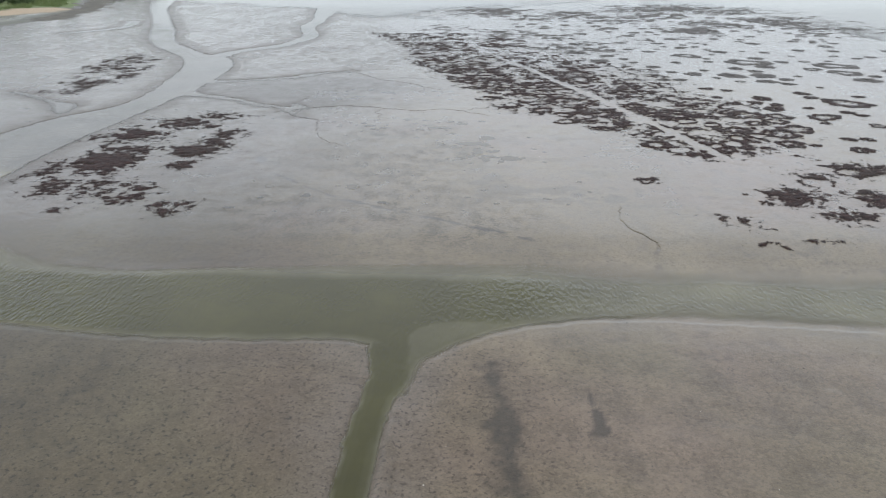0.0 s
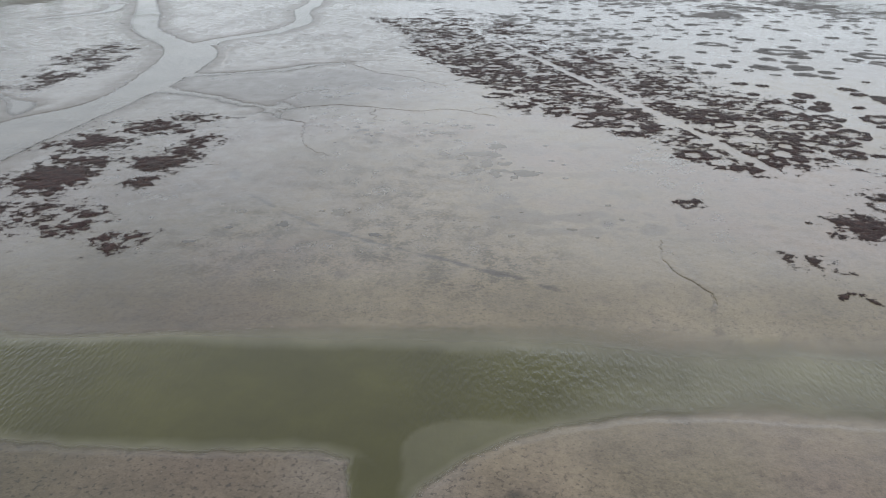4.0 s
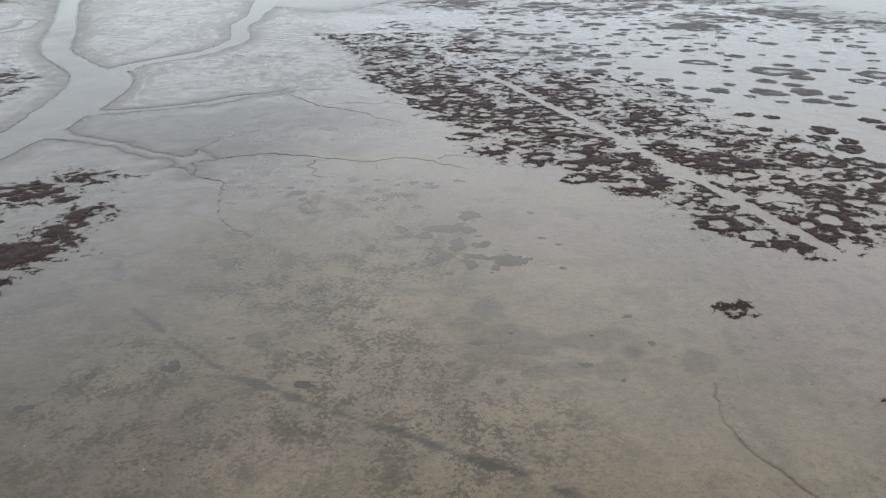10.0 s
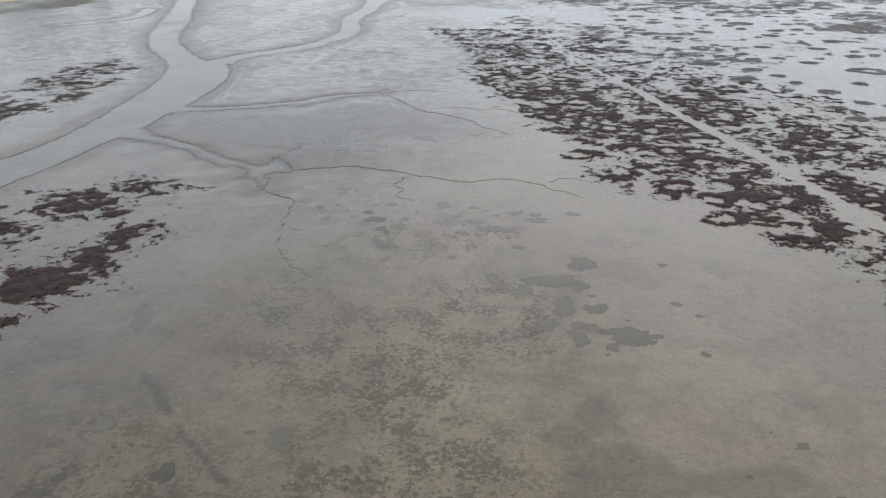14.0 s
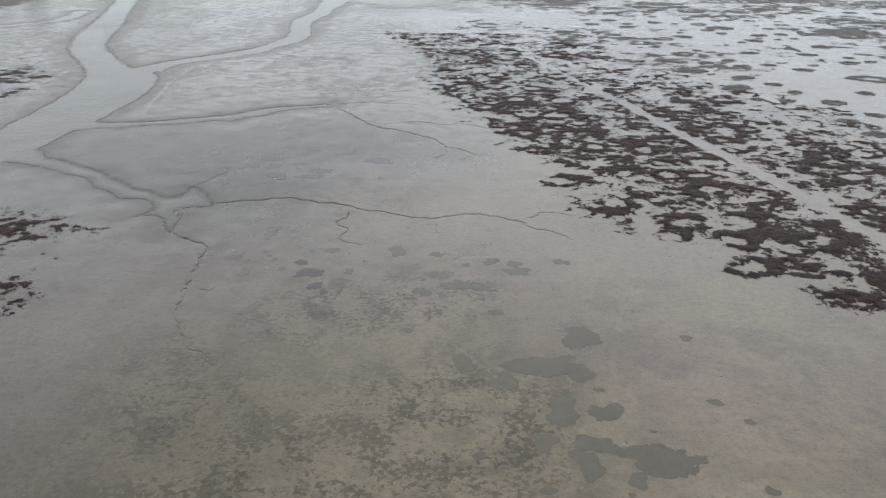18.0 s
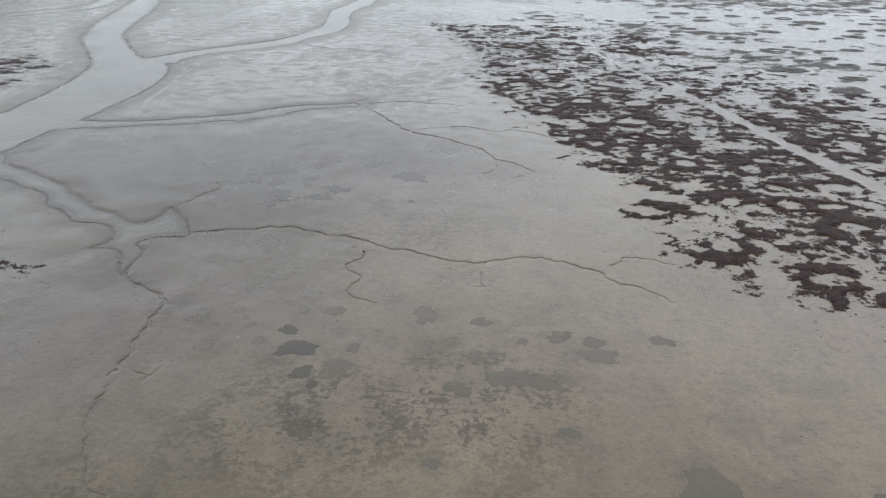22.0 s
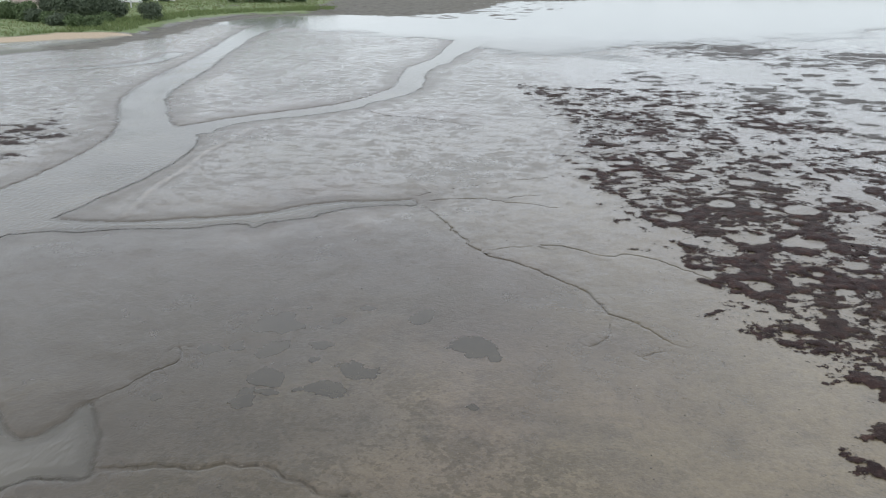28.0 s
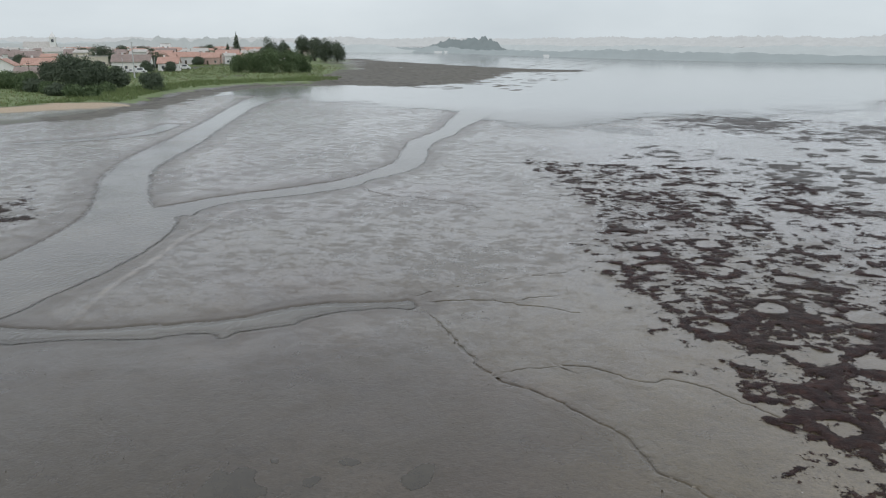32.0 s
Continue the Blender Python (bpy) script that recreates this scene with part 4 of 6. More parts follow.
def grid_mesh(name, xs, ys, z, layers, keep=None):
    """A sheet over the grid xs by ys, with colour layers on its points."""
    nx, ny = len(xs), len(ys)
    gx, gy = np.meshgrid(xs, ys)
    co = np.stack([gx.ravel(), gy.ravel(), np.asarray(z).ravel()], 1).astype(np.float32)
    a = (np.arange(ny - 1)[:, None] * nx + np.arange(nx - 1)[None]).ravel()
    quads = np.stack([a, a + 1, a + nx + 1, a + nx], 1)
    if keep is not None:
        quads = quads[keep[quads].any(1)]
        used = np.unique(quads)
        renumber = np.zeros(nx * ny, np.int64)
        renumber[used] = np.arange(len(used))
        quads, co = renumber[quads], co[used]
        layers = {k: v.reshape(-1, 4)[used] for k, v in layers.items()}
    me = bpy.data.meshes.new(name)
    me.vertices.add(len(co))
    me.vertices.foreach_set("co", co.ravel())
    me.loops.add(quads.size)
    me.loops.foreach_set("vertex_index", quads.ravel().astype(np.int32))
    me.polygons.add(len(quads))
    me.polygons.foreach_set("loop_start", np.arange(0, quads.size, 4, dtype=np.int32))
    me.update(calc_edges=True)
    for key, values in layers.items():
        layer = me.color_attributes.new(key, "FLOAT_COLOR", "POINT")
        layer.data.foreach_set("color", np.asarray(values, np.float32).ravel())
    me.shade_smooth()
    return me


def rgba(r, g, b, a=None):
    return np.stack([np.asarray(r, float).ravel(), np.asarray(g, float).ravel(), np.asarray(b, float).ravel(), np.ones(np.size(r)) if a is None else np.asarray(a, float).ravel()], 1)


GX = steps(-47, 32, 0.17, 0.55, -122, 100, -4600, 4600)
GY = steps(-1, 101, 0.17, 0.5, -8, 255, -700, 4700)
gx, gy = np.meshgrid(GX, GY)
gz, g_meadow, g_sand, g_wet, g_churn, g_rough, g_pale, g_film, g_drained = terrain(gx.ravel(), gy.ravel())
ground_mesh = grid_mesh("ground", GX, GY, gz, {"mask": rgba(g_meadow, g_sand, g_wet, g_film), "churn": rgba(g_churn, g_rough, g_pale, g_drained)})
ground_mesh.materials.append(MUD)
ground = tagged(new("ground", ground_mesh), "wet grey-brown tidal mud with creeks and a grassy shore", "mudflat", kind="structure")

depth = np.clip(WATER_LEVEL - gz.reshape(gx.shape), 0, None)
cover = 1 - np.exp(-22.0 * depth)
green = 0.5 + smooth(45, 35, gy) * (0.1 + 0.4 * (1 - np.exp(-6.5 * depth)) * (1 - 0.45 * smooth(5, 20, gx))) - 0.5 * smooth(205, 235, gy)
ripples = np.maximum(smooth(0.04, 0.20, depth), smooth(0.015, 0.06, depth) * smooth(6, 16, gx)) * np.where(gy < 40, 0.12 + 0.88 * np.maximum(smooth(1, 12, gx), 0.75 * smooth(-9, -17, gx)), 0.26 * smooth(190, 150, gy) + 0.03)
water_mesh = grid_mesh("water", GX, GY, np.full(depth.shape, WATER_LEVEL), {"depth": rgba(cover, ripples, green)}, keep=gz < WATER_LEVEL + 0.02)
water_mesh.materials.append(WATER)
water = tagged(new("water", water_mesh), "calm green estuary water in channels and open bay", "water", kind="structure")


# ---- parts ----
def mesh_of(name, bm, mat):
    me = bpy.data.meshes.new(name)
    bm.to_mesh(me)
    bm.free()
    me.materials.append(mat)
    return me


def part(name, bm, mat, parent, label="", at=None):
    ob = new(name, mesh_of(name, bm, mat) if isinstance(bm, bmesh.types.BMesh) else bm)
    ob.parent = parent
    if at is not None:
        ob.matrix_basis = at
    if label:
        ob["label"] = label
    return ob


def raw_mesh(name, verts, faces, mat, smooth_faces=False):
    me = bpy.data.meshes.new(name)
    me.from_pydata([tuple(v) for v in verts], [], faces)
    me.materials.append(mat)
    if smooth_faces:
        me.shade_smooth()
    return me


# ---- puddles left on the mud ----
def puddle(cx, cy, rx, ry, seed):
    r0 = random.Random(seed)
    waves = [(r0.uniform(0.2, 0.45) / k ** 1.15, k, r0.uniform(0, 6.3)) for k in (2, 3, 4, 5, 7, 9)]
    n, levels = 40, (0.0, 0.2, 0.4, 0.6, 0.8, 1.0, 1.2, 1.42, 1.65)
    verts, faces, edge = [(0, 0, 0)], [], [1.0]
    for j, level in enumerate(levels[1:]):
        for k in range(n):
            a = 2 * math.pi * k / n
            s = level * (1 + sum(w * math.sin(f * a + p) for w, f, p in waves))
            verts.append((rx * s * math.cos(a), ry * s * math.sin(a), -0.0004 * j))
            edge.append((0.92, 0.80, 0.67, 0.55, 0.41, 0.28, 0.13, 0.0)[j])
    faces = [(0, 1 + k, 1 + (k + 1) % n) for k in range(n)]
    for j in range(len(levels) - 2):
        for k in range(n):
            a, b = 1 + j * n + k, 1 + j * n + (k + 1) % n
            faces.append((a, a + n, b + n, b))
    flat = np.array(verts)
    flat[:, 2] += ground_heights(flat[:, 0] + cx, flat[:, 1] + cy) + 0.003 + 0.0003 * (seed % 9)
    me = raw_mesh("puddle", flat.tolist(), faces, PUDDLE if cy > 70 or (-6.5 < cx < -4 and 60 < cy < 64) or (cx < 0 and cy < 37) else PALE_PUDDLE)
    layer = me.color_attributes.new("edge", "FLOAT_COLOR", "POINT")
    layer.data.foreach_set("color", np.repeat(np.array(edge, np.float32), 4))
    ob = tagged(new("puddle", me), "shallow still puddle of silty water on wet mud", "puddle", "puddles on the mud")
    ob.location = (cx, cy, 0)


for k, (cx, cy, rx, ry) in enumerate(POOLS):
    puddle(cx, cy, rx, ry, 300 + k)
for k, (cx, cy, rx, ry) in enumerate(SMALL_POOLS):
    puddle(cx, cy, rx, ry, 400 + k)


# ---- runnels: narrow steep-sided gutters cut into the mud ----
def runnel(width, depth, points, seed):
    p = np.array(rounded_line(points, 2), float)
    s = np.r_[0, np.cumsum(np.hypot(*np.diff(p, axis=0).T))]
    n = max(8, int(s[-1] / 0.13))
    at = np.linspace(0, s[-1], n)
    x, y = np.interp(at, s, p[:, 0]), np.interp(at, s, p[:, 1])
    tx, ty = np.gradient(x), np.gradient(y)
    ln = np.hypot(tx, ty)
    nx, ny = -ty / ln, tx / ln
    sway = (0.16 * fbm(at, at * 0 + seed, 1.4, 45, 3) + 0.10 * fbm(at, at * 0 + seed, 0.45, 46, 3)) * smooth(0, 1.5, at)
    x, y = x + nx * sway, y + ny * sway
    along = at / s[-1]
    half = width * 0.42 * (1 - 0.6 * along) * (1 + 0.35 * fbm(at, at * 0 + seed, 0.7, 47, 2))
    deep = (0.025 + 0.38 * depth) * (1 - 0.5 * along) * smooth(1.0, 0.9, along) * smooth(0, 0.5, at)
    # cross-section: lips, steep sides, flat bed; fourth value paints shade on the sides
    rows = [(-0.85, 0, 0.0, 0, 0), (-0.45, 0, 0.0, 0, 0), (-0.10, 1, 0.04, 0.0, 0), (-0.02, 1, 0.2, 0.15, 0), (0.02, 1, 0.9, 0.35, 0.1), (0.0, 0.4, 1.0, 0.1, 0.9), (0.0, -0.4, 1.0, 0.1, 0.9),
            (-0.02, -1, 0.9, 0.6, 0.1), (0.02, -1, 0.2, 0.4, 0), (0.10, -1, 0.04, 0.0, 0), (0.45, 0, 0.0, 0, 0), (0.85, 0, 0.0, 0, 0)]
    m = len(rows)
    lip = 0.12 + 0.88 * smooth(0, 1.2, at)
    offs = np.stack([np.sign(o) * np.maximum(abs(o) * lip, half + 0.10 + 0.06 * abs(o)) if k == 0 and abs(o) > 0.1 else o - k * half for o, k, _, _, _ in rows], 1)
    vx, vy = x[:, None] + nx[:, None] * offs, y[:, None] + ny[:, None] * offs
    z, meadow, sand, wet, churn, rough, pale, film, drained = (v.reshape(vx.shape) for v in terrain(vx.ravel(), vy.ravel(), False))
    cut = np.array([r[2] for r in rows])[None]
    z = z + 0.004 - deep[:, None] * cut - 0.008 * (np.abs(offs) > 0.8) - 0.03 * (smooth(0.93, 1.0, along) + smooth(0.25, 0.0, at))[:, None] + 0.008 * fbm(vx, vy, 0.3, 48, 2) * (np.abs(offs) < 0.4)
    # side shade goes into the mud colour through the wet mask, heavier on one side
    wet = np.maximum(wet, np.array([r[3] for r in rows])[None] * (smooth(1.0, 0.8, along) * np.clip(0.6 + 0.8 * fbm(at, at * 0 + seed, 1.1, 49, 3), 0.1, 1))[:, None])
    film = np.maximum(film, np.array([r[4] for r in rows])[None])
    a = (np.arange(n - 1)[:, None] * m + np.arange(m - 1)[None]).ravel()
    me = raw_mesh("mud_runnel", np.stack([vx.ravel(), vy.ravel(), z.ravel()], 1).tolist(), np.stack([a, a + m, a + m + 1, a + 1], 1).tolist(), MUD)
    for key, values in (("mask", rgba(meadow, sand, wet, film)), ("churn", rgba(churn, rough, pale, drained))):
        layer = me.color_attributes.new(key, "FLOAT_COLOR", "POINT")
        layer.data.foreach_set("color", values.astype(np.float32).ravel())
    tagged(new("mud_runnel", me), "narrow winding runnel with steep dark sides cut in mud", "runnel", "runnels in the mud")


for k, (width, depth, line) in enumerate(RUNNELS):
    if width < 0.4:
        runnel(width, depth, line, 10.0 * k + 3)


# ---- seaweed ----
def cell_rings(x, y, size, seed):
    """Rings of weed with a bare middle: positive near the rims of scattered circles, negative inside them."""
    best, wobble = np.zeros(x.shape), 0.45 * fbm(x, y, 1.3, seed + 3, 3)
    xi, yi = np.floor(x / size).astype(int), np.floor(y / size).astype(int)
    for dx in (-1, 0, 1):
        for dy in (-1, 0, 1):
            a, b = (xi + dx).astype(float), (yi + dy).astype(float)
            jx, jy, js, jr = (value_noise(a, b, seed + k) for k in (0, 5, 7, 9))
            r = size * (0.16 + 0.24 * js)
            d = np.hypot(x - (a + 0.2 + 0.6 * jx) * size, y - (b + 0.2 + 0.6 * jy) * size) + wobble
            value = (1.0 * np.exp(-(((d - r) / (0.22 * r + 0.15)) ** 2)) - 0.9 * smooth(0.95, 0.5, d / r)) * (jr > 0.52)
            best = np.where(np.abs(value) > np.abs(best), value, best)
    return best


BAND = [(-17, 152), (-7, 123), (-5, 108), (-1, 101), (3, 92), (5, 85.5), (9, 81), (9.3, 73.5), (13, 70.5), (15, 66), (18.7, 62.6), (23.0, 58.8), (25, 53), (29, 51),
        (33, 52.5), (44, 58), (44, 66), (41, 76), (38, 86), (36, 96), (33, 106), (28, 116), (22, 128), (14, 142), (2, 153)]
LEFT_FAR_BED = [(-53.1, 80), (-56, 97), (-60, 122), (-48.8, 110), (-44.5, 89.6), (-48, 79)]


def weed_bed(label, box, step, density, lump, seed, height=0.11, ring=0.0, name="seaweed_bed", mat=WEED, category="seaweed"):
    xs, ys = np.arange(box[0], box[1], step), np.arange(box[2], box[3], step)
    wx, wy = np.meshgrid(xs, ys)
    fx, fy = wx.ravel(), wy.ravel()
    n = 0.55 * fbm(fx * 0.9, fy, lump, seed, 4, 0.62) + 0.50 * fbm(fx * 0.95, fy, lump * 0.40, seed + 20, 4, 0.7)
    if ring:
        n = 0.8 * n + ring * cell_rings(fx, fy, lump * 2.0, seed + 40) + 0.5 * ring * cell_rings(fx, fy, lump * 1.1, seed + 50)
    m = n + density(fx, fy)
    base = np.maximum(ground_heights(fx, fy), WATER_LEVEL)
    z = base + 0.006 + height * smooth(-0.1, 0.6, m) * (0.75 + 0.25 * fbm(fx, fy, 0.5, seed + 60, 2))
    thick = np.clip(0.5 + 0.44 * m, 0.0, 0.69)
    me = grid_mesh(name, xs, ys, z, {"thick": rgba(thick, thick, thick)}, keep=(m > -0.36))
    me.materials.append(mat)
    return tagged(new(name, me), label, category, kind="stuff")


def in_band(x, y):
    d = outline_distance(BAND, x, y, 15) + 1.6 * fbm(x, y, 5, 81, 3)
    track, _ = line_distance(rounded_line(WEED_TRACK, 1), x, y, 5)
    east = x - np.interp(y, [p[1] for p in WEED_TRACK[::-1]], [p[0] for p in WEED_TRACK[::-1]])
    inside = x - np.interp(y, [p[1] for p in BAND[13::-1]], [p[0] for p in BAND[13::-1]])
    core = (0.075 * smooth(80, 92, y) - 0.02) * smooth(-1, 3, inside) * smooth(15, 7, inside) - 0.14 * smooth(9, 15, inside) * smooth(1, -5, east) * smooth(60, 85, y)
    v = 0.42 * smooth(1.6, -1.4, d) - 1.3 * smooth(0.5, 4.5, d) - 0.39 + core + 0.11 * fbm(x, y, 6, 83, 3) - 0.30 * smooth(6, 17, east) + 0.03 * smooth(0, 2, east) * smooth(12, 7, east) * smooth(120, 100, y) - 0.19 * smooth(90, 124, y) - 0.22 * smooth(20, 14, x) * smooth(78, 70, y)
    return v - 0.13 * smooth(76, 62, y) * smooth(0, 6, east) - 1.3 * smooth(0.68, 0.28, (track + 0.18 * fbm(x, y, 1.6, 82, 3)) * (1 + 1.2 * smooth(95, 125, y)))


FAR_CREEKS = [[(-20, 178), (10, 172), (43, 167), (47.7, 172), (57.6, 188), (86, 200)], [(43.5, 168), (43, 153), (44.7, 135)], [(61.4, 159.7), (63.1, 149.5), (75, 147), (92, 145.5)], [(62.5, 195.5), (70, 180), (72, 166)]]


def blobs(*spots):
    def density(x, y):
        v = np.full(x.shape, -2.0)
        for cx, cy, rx, ry, top in spots:
            v = np.maximum(v, top - 0.75 * np.maximum(0, np.hypot((x - cx) / rx, (y - cy) / ry) - 0.4))
        for creek in FAR_CREEKS:
            v = v - 1.5 * smooth(3.0, 1.6, line_distance(rounded_line(creek, 1), x, y, 8)[0])
        return v
    return density


def in_outline(points, top, edge):
    def density(x, y):
        return top * smooth(edge, -edge, outline_distance(points, x, y, 12)) - 0.75 * smooth(-0.5, edge * 1.4, outline_distance(points, x, y, 12)) - 0.15
    return density


weed_bed("dark red-brown seaweed mats broken by wet mud", (-22, 48, 46, 156), 0.16, in_band, 1.6, 101, ring=0.42)
weed_bed("dark brown seaweed patches beside the mud channel", (-37, -12, 26, 72), 0.18,
         blobs((-28.1, 47.6, 3.4, 5.9, 0.37), (-25.0, 38.0, 3.6, 4.4, 0.09), (-29.5, 56.0, 3.9, 3.2, 0.29), (-26.3, 62.3, 4.8, 3.2, 0.19), (-21.1, 51.2, 3.0, 2.9, 0.29), (-20.9, 45.9, 1.4, 2.0, 0.17), (-20.2, 55.5, 2.2, 4.6, 0.25),
               (-17.2, 33.7, 2.0, 2.6, 0.07), (-21.6, 36.4, 2.2, 2.6, 0.13), (-25.3, 32.3, 1.2, 1.4, 0.11), (-28.7, 38.2, 2.4, 2.8, 0.13), (-31.5, 44, 2.5, 5, 0.11), (-23.5, 66.5, 4, 2.6, 0.03)), 1.7, 131, ring=0.25)
weed_bed("dark seaweed patches on the far channel bank", (-66, -38, 72, 128), 0.35, in_outline(LEFT_FAR_BED, 0.04, 2.5), 2.2, 151, ring=0.1)
weed_bed("ragged dark seaweed patches on grey mud", (19, 48, 24, 52), 0.22,
         blobs((25.5, 33.2, 1.0, 1.1, 0.02), (27.3, 31.4, 1.9, 1.9, 0.04), (27.2, 27.6, 1.4, 0.9, -0.02), (33.5, 38.4, 3.4, 3.8, 0.05), (35.4, 34.3, 3.2, 2.7, 0.06), (39.0, 38.7, 2.6, 2.8, 0.14), (42.2, 46.5, 3.4, 3.2, 0.14),
               (32.1, 28.3, 2.0, 1.2, 0.0), (29.6, 42.2, 1.4, 1.4, -0.04), (37.9, 54.0, 2.4, 2.8, 0.0), (22.0, 42.5, 1.3, 1.3, 0.0), (36.5, 44.5, 2.6, 2.4, 0.0)), 1.6, 171, ring=0.36)
# paler weed material here paints in the haze over the far flat
weed_bed("low dark seaweed on the distant wet flat", (-25, 95, 112, 240), 0.6,
         blobs((53, 159, 7, 8, 0.2), (8, 205, 17, 18, 0.06), (62, 176, 14, 9, 0.02), (30, 200, 14, 14, 0.0), (75, 178, 16, 16, -0.04), (60, 215, 26, 22, -0.02), (15, 150, 16, 20, -0.12),
               (25, 128, 10, 10, -0.02), (45, 140, 14, 12, -0.22), (-2, 165, 10, 16, -0.2)), 2.3, 191, 0.08, ring=0.3, mat=THIN_WEED)
weed_bed("thin grey-brown weed mottling the distant wet flat", (12, 100, 128, 246), 0.6,
         blobs((75, 182, 24, 34, -0.02), (62, 205, 30, 26, -0.06), (40, 186, 20, 14, -0.12), (84, 160, 14, 12, -0.02), (20, 185, 16, 16, -0.16)), 2.6, 197, 0.05, ring=0.3, mat=THIN_WEED)


def shore_edge(x, y):
    """Dark ragged strip of weed and mud at the foot of the meadow."""
    d, _ = line_distance([(-107, 178), (-109, 196), (-111.5, 211), (-118, 228), (-127, 253), (-129, 281), (-119, 294), (-104, 302), (-86, 300)], x - 2.5, y, 14)
    return 0.06 - 0.20 * np.maximum(0, d - 1.2)


weed_bed("dark ragged weed and mud along the meadow edge", (-134, -78, 172, 312), 0.6, shore_edge, 2.6, 223, 0.06, 0.0, "shore_weed", MARSH, "seaweed")
weed_bed("dark brown salt marsh on the low spit", (-270, -40, 285, 680), 1.2, in_outline(SPIT, 0.26, 6.0), 4.5, 211, 0.35, 0.0, "salt_marsh", MARSH, "marsh")


def disc_mesh(name, seed, ring, mat):
    """A low round mat of weed one metre in radius, with an uneven rim; the ring is bare in the middle."""
    rng = random.Random(seed)
    waves = [(rng.uniform(0.04, 0.13), k, rng.uniform(0, 6.3)) for k in (2, 3, 5, 8)]
    n, verts, faces = 44, [], []
    radii = (0.10, 0.45, 0.75, 0.93, 1.0) if ring else (0.05, 0.35, 0.65, 0.9, 1.0)
    heights = (0.005, 0.03, 0.05, 0.03, 0.002) if ring else (0.05, 0.05, 0.05, 0.03, 0.002)
    for j, (r, h) in enumerate(zip(radii, heights)):
        for k in range(n):
            a = 2 * math.pi * k / n
            s = r * (1 + sum(w * math.sin(f * a + p + 0.5 * (j < 2)) for w, f, p in waves))
            verts.append((s * math.cos(a), s * 1.15 * math.sin(a), h + rng.uniform(-0.012, 0.012)))
    for j in range(len(radii) - 1):
        for k in range(n):
            faces.append((j * n + k, (j + 1) * n + k, (j + 1) * n + (k + 1) % n, j * n + (k + 1) % n))
    if not ring:
        faces.append(tuple(range(n)))
    me = raw_mesh(name, verts, faces, mat, True)
    thick = [v for v in ((0.40, 0.50, 0.62, 0.60, 0.1) if ring else (0.52, 0.55, 0.62, 0.70, 0.1)) for _ in range(n)]
    layer = me.color_attributes.new("thick", "FLOAT_COLOR", "POINT")
    layer.data.foreach_set("color", np.repeat(np.array(thick, np.float32), 4))
    return me


DISCS = [(36.5, 101.8, 0.9), (33.0, 98.9, 0.9), (33.7, 94.4, 1.0), (36.2, 94.7, 1.0), (41.9, 103.8, 0.8), (40.6, 86.4, 0.8), (38.9, 77.1, 1.0), (43.6, 80.8, 1.4), (41.9, 78.0, 1.0),
         (44.1, 76.7, 1.0), (43.0, 74.1, 1.4), (51.9, 95.8, 1.1), (50.9, 92.0, 1.0), (50.1, 84.6, 1.1), (50.2, 81.7, 1.0), (47.4, 74.8, 0.7), (46.1, 66.2, 0.7), (51.1, 72.4, 0.9),
         (52.1, 70.8, 0.8), (54.3, 89.3, 0.5), (54.6, 98.7, 0.6), (45.5, 58.5, 0.8), (41.1, 55.7, 0.6), (47.4, 58.5, 0.8), (44.9, 54.0, 1.2)]
MORE_DISCS = [(49.6, 99.1, 2.0), (48.6, 94.0, 1.4), (44.9, 99.0, 2.0), (47.4, 105.9, 1.3), (52.8, 108.1, 1.6), (37.2, 125.2, 1.1), (63.6, 95.6, 1.8), (26.9, 113.4, 1.6), (31.2, 115.7, 0.9),
              (32.3, 111.7, 0.8), (44.9, 113.1, 0.8), (34.5, 106.9, 1.2), (35.5, 163.8, 2.1), (49.9, 193.9, 2.6)]
RINGS = [(53.3, 78.0, 2.7), (47.3, 69.6, 1.9), (38.8, 56.2, 1.5), (38.2, 70.1, 2.3), (34.7, 62.2, 1.8), (39.4, 60.5, 1.9), (41.6, 62.9, 2.0), (42.1, 69.7, 1.5), (40.7, 66.8, 1.5),
         (38.1, 65.6, 1.2), (51.3, 112.6, 3.3), (42.9, 120.0, 2.2), (64.3, 109.4, 3.0), (63.1, 102.2, 2.3)]
# two tones: the paler one puts grazing sky sheen into the far patches
disc_kinds = [[disc_mesh("seaweed_patch", s, False, mat) for s in (1, 2, 3, 4)] for mat in (THIN_WEED, WEED)]
ring_kinds = [[disc_mesh("seaweed_ring", s, True, mat) for s in (5, 6, 7)] for mat in (THIN_WEED, WEED)]
rng = random.Random(44)
spots = [(x, y, r, False) for x, y, r in DISCS + MORE_DISCS] + [(x, y, r, True) for x, y, r in RINGS]
tries = 0
while len(spots) < 230 and tries < 4000:
    tries += 1
    y = rng.uniform(62, 190)
    x = rng.uniform(14, 82)
    if x < 30 + (100 - y) * 0.33 if y < 130 else x < 5:
        continue
    r = rng.uniform(0.5, 1.5)
    if y < 105 and 40 < x < 62 and rng.random() < 0.85:
        continue
    if all(math.hypot(x - a, y - b) > r + c + 0.8 for a, b, c, _ in spots):
        spots.append((x, y, r, rng.random() < 0.4))
for x, y, r, ring in spots:
    me = rng.choice((ring_kinds if ring else disc_kinds)[y < 90])
    ob = new("seaweed_ring" if ring else "seaweed_patch", me)
    tagged(ob, "ring of dark seaweed with a bare wet middle" if ring else "round dark seaweed patch lying in shallow water", "seaweed", "round seaweed patches")
    ob.location = (x, y, max(height_at(x, y), WATER_LEVEL) + 0.005)
    ob.rotation_euler = (0, 0, rng.uniform(0, 6.28))
    ob.scale = (r, r, 1)


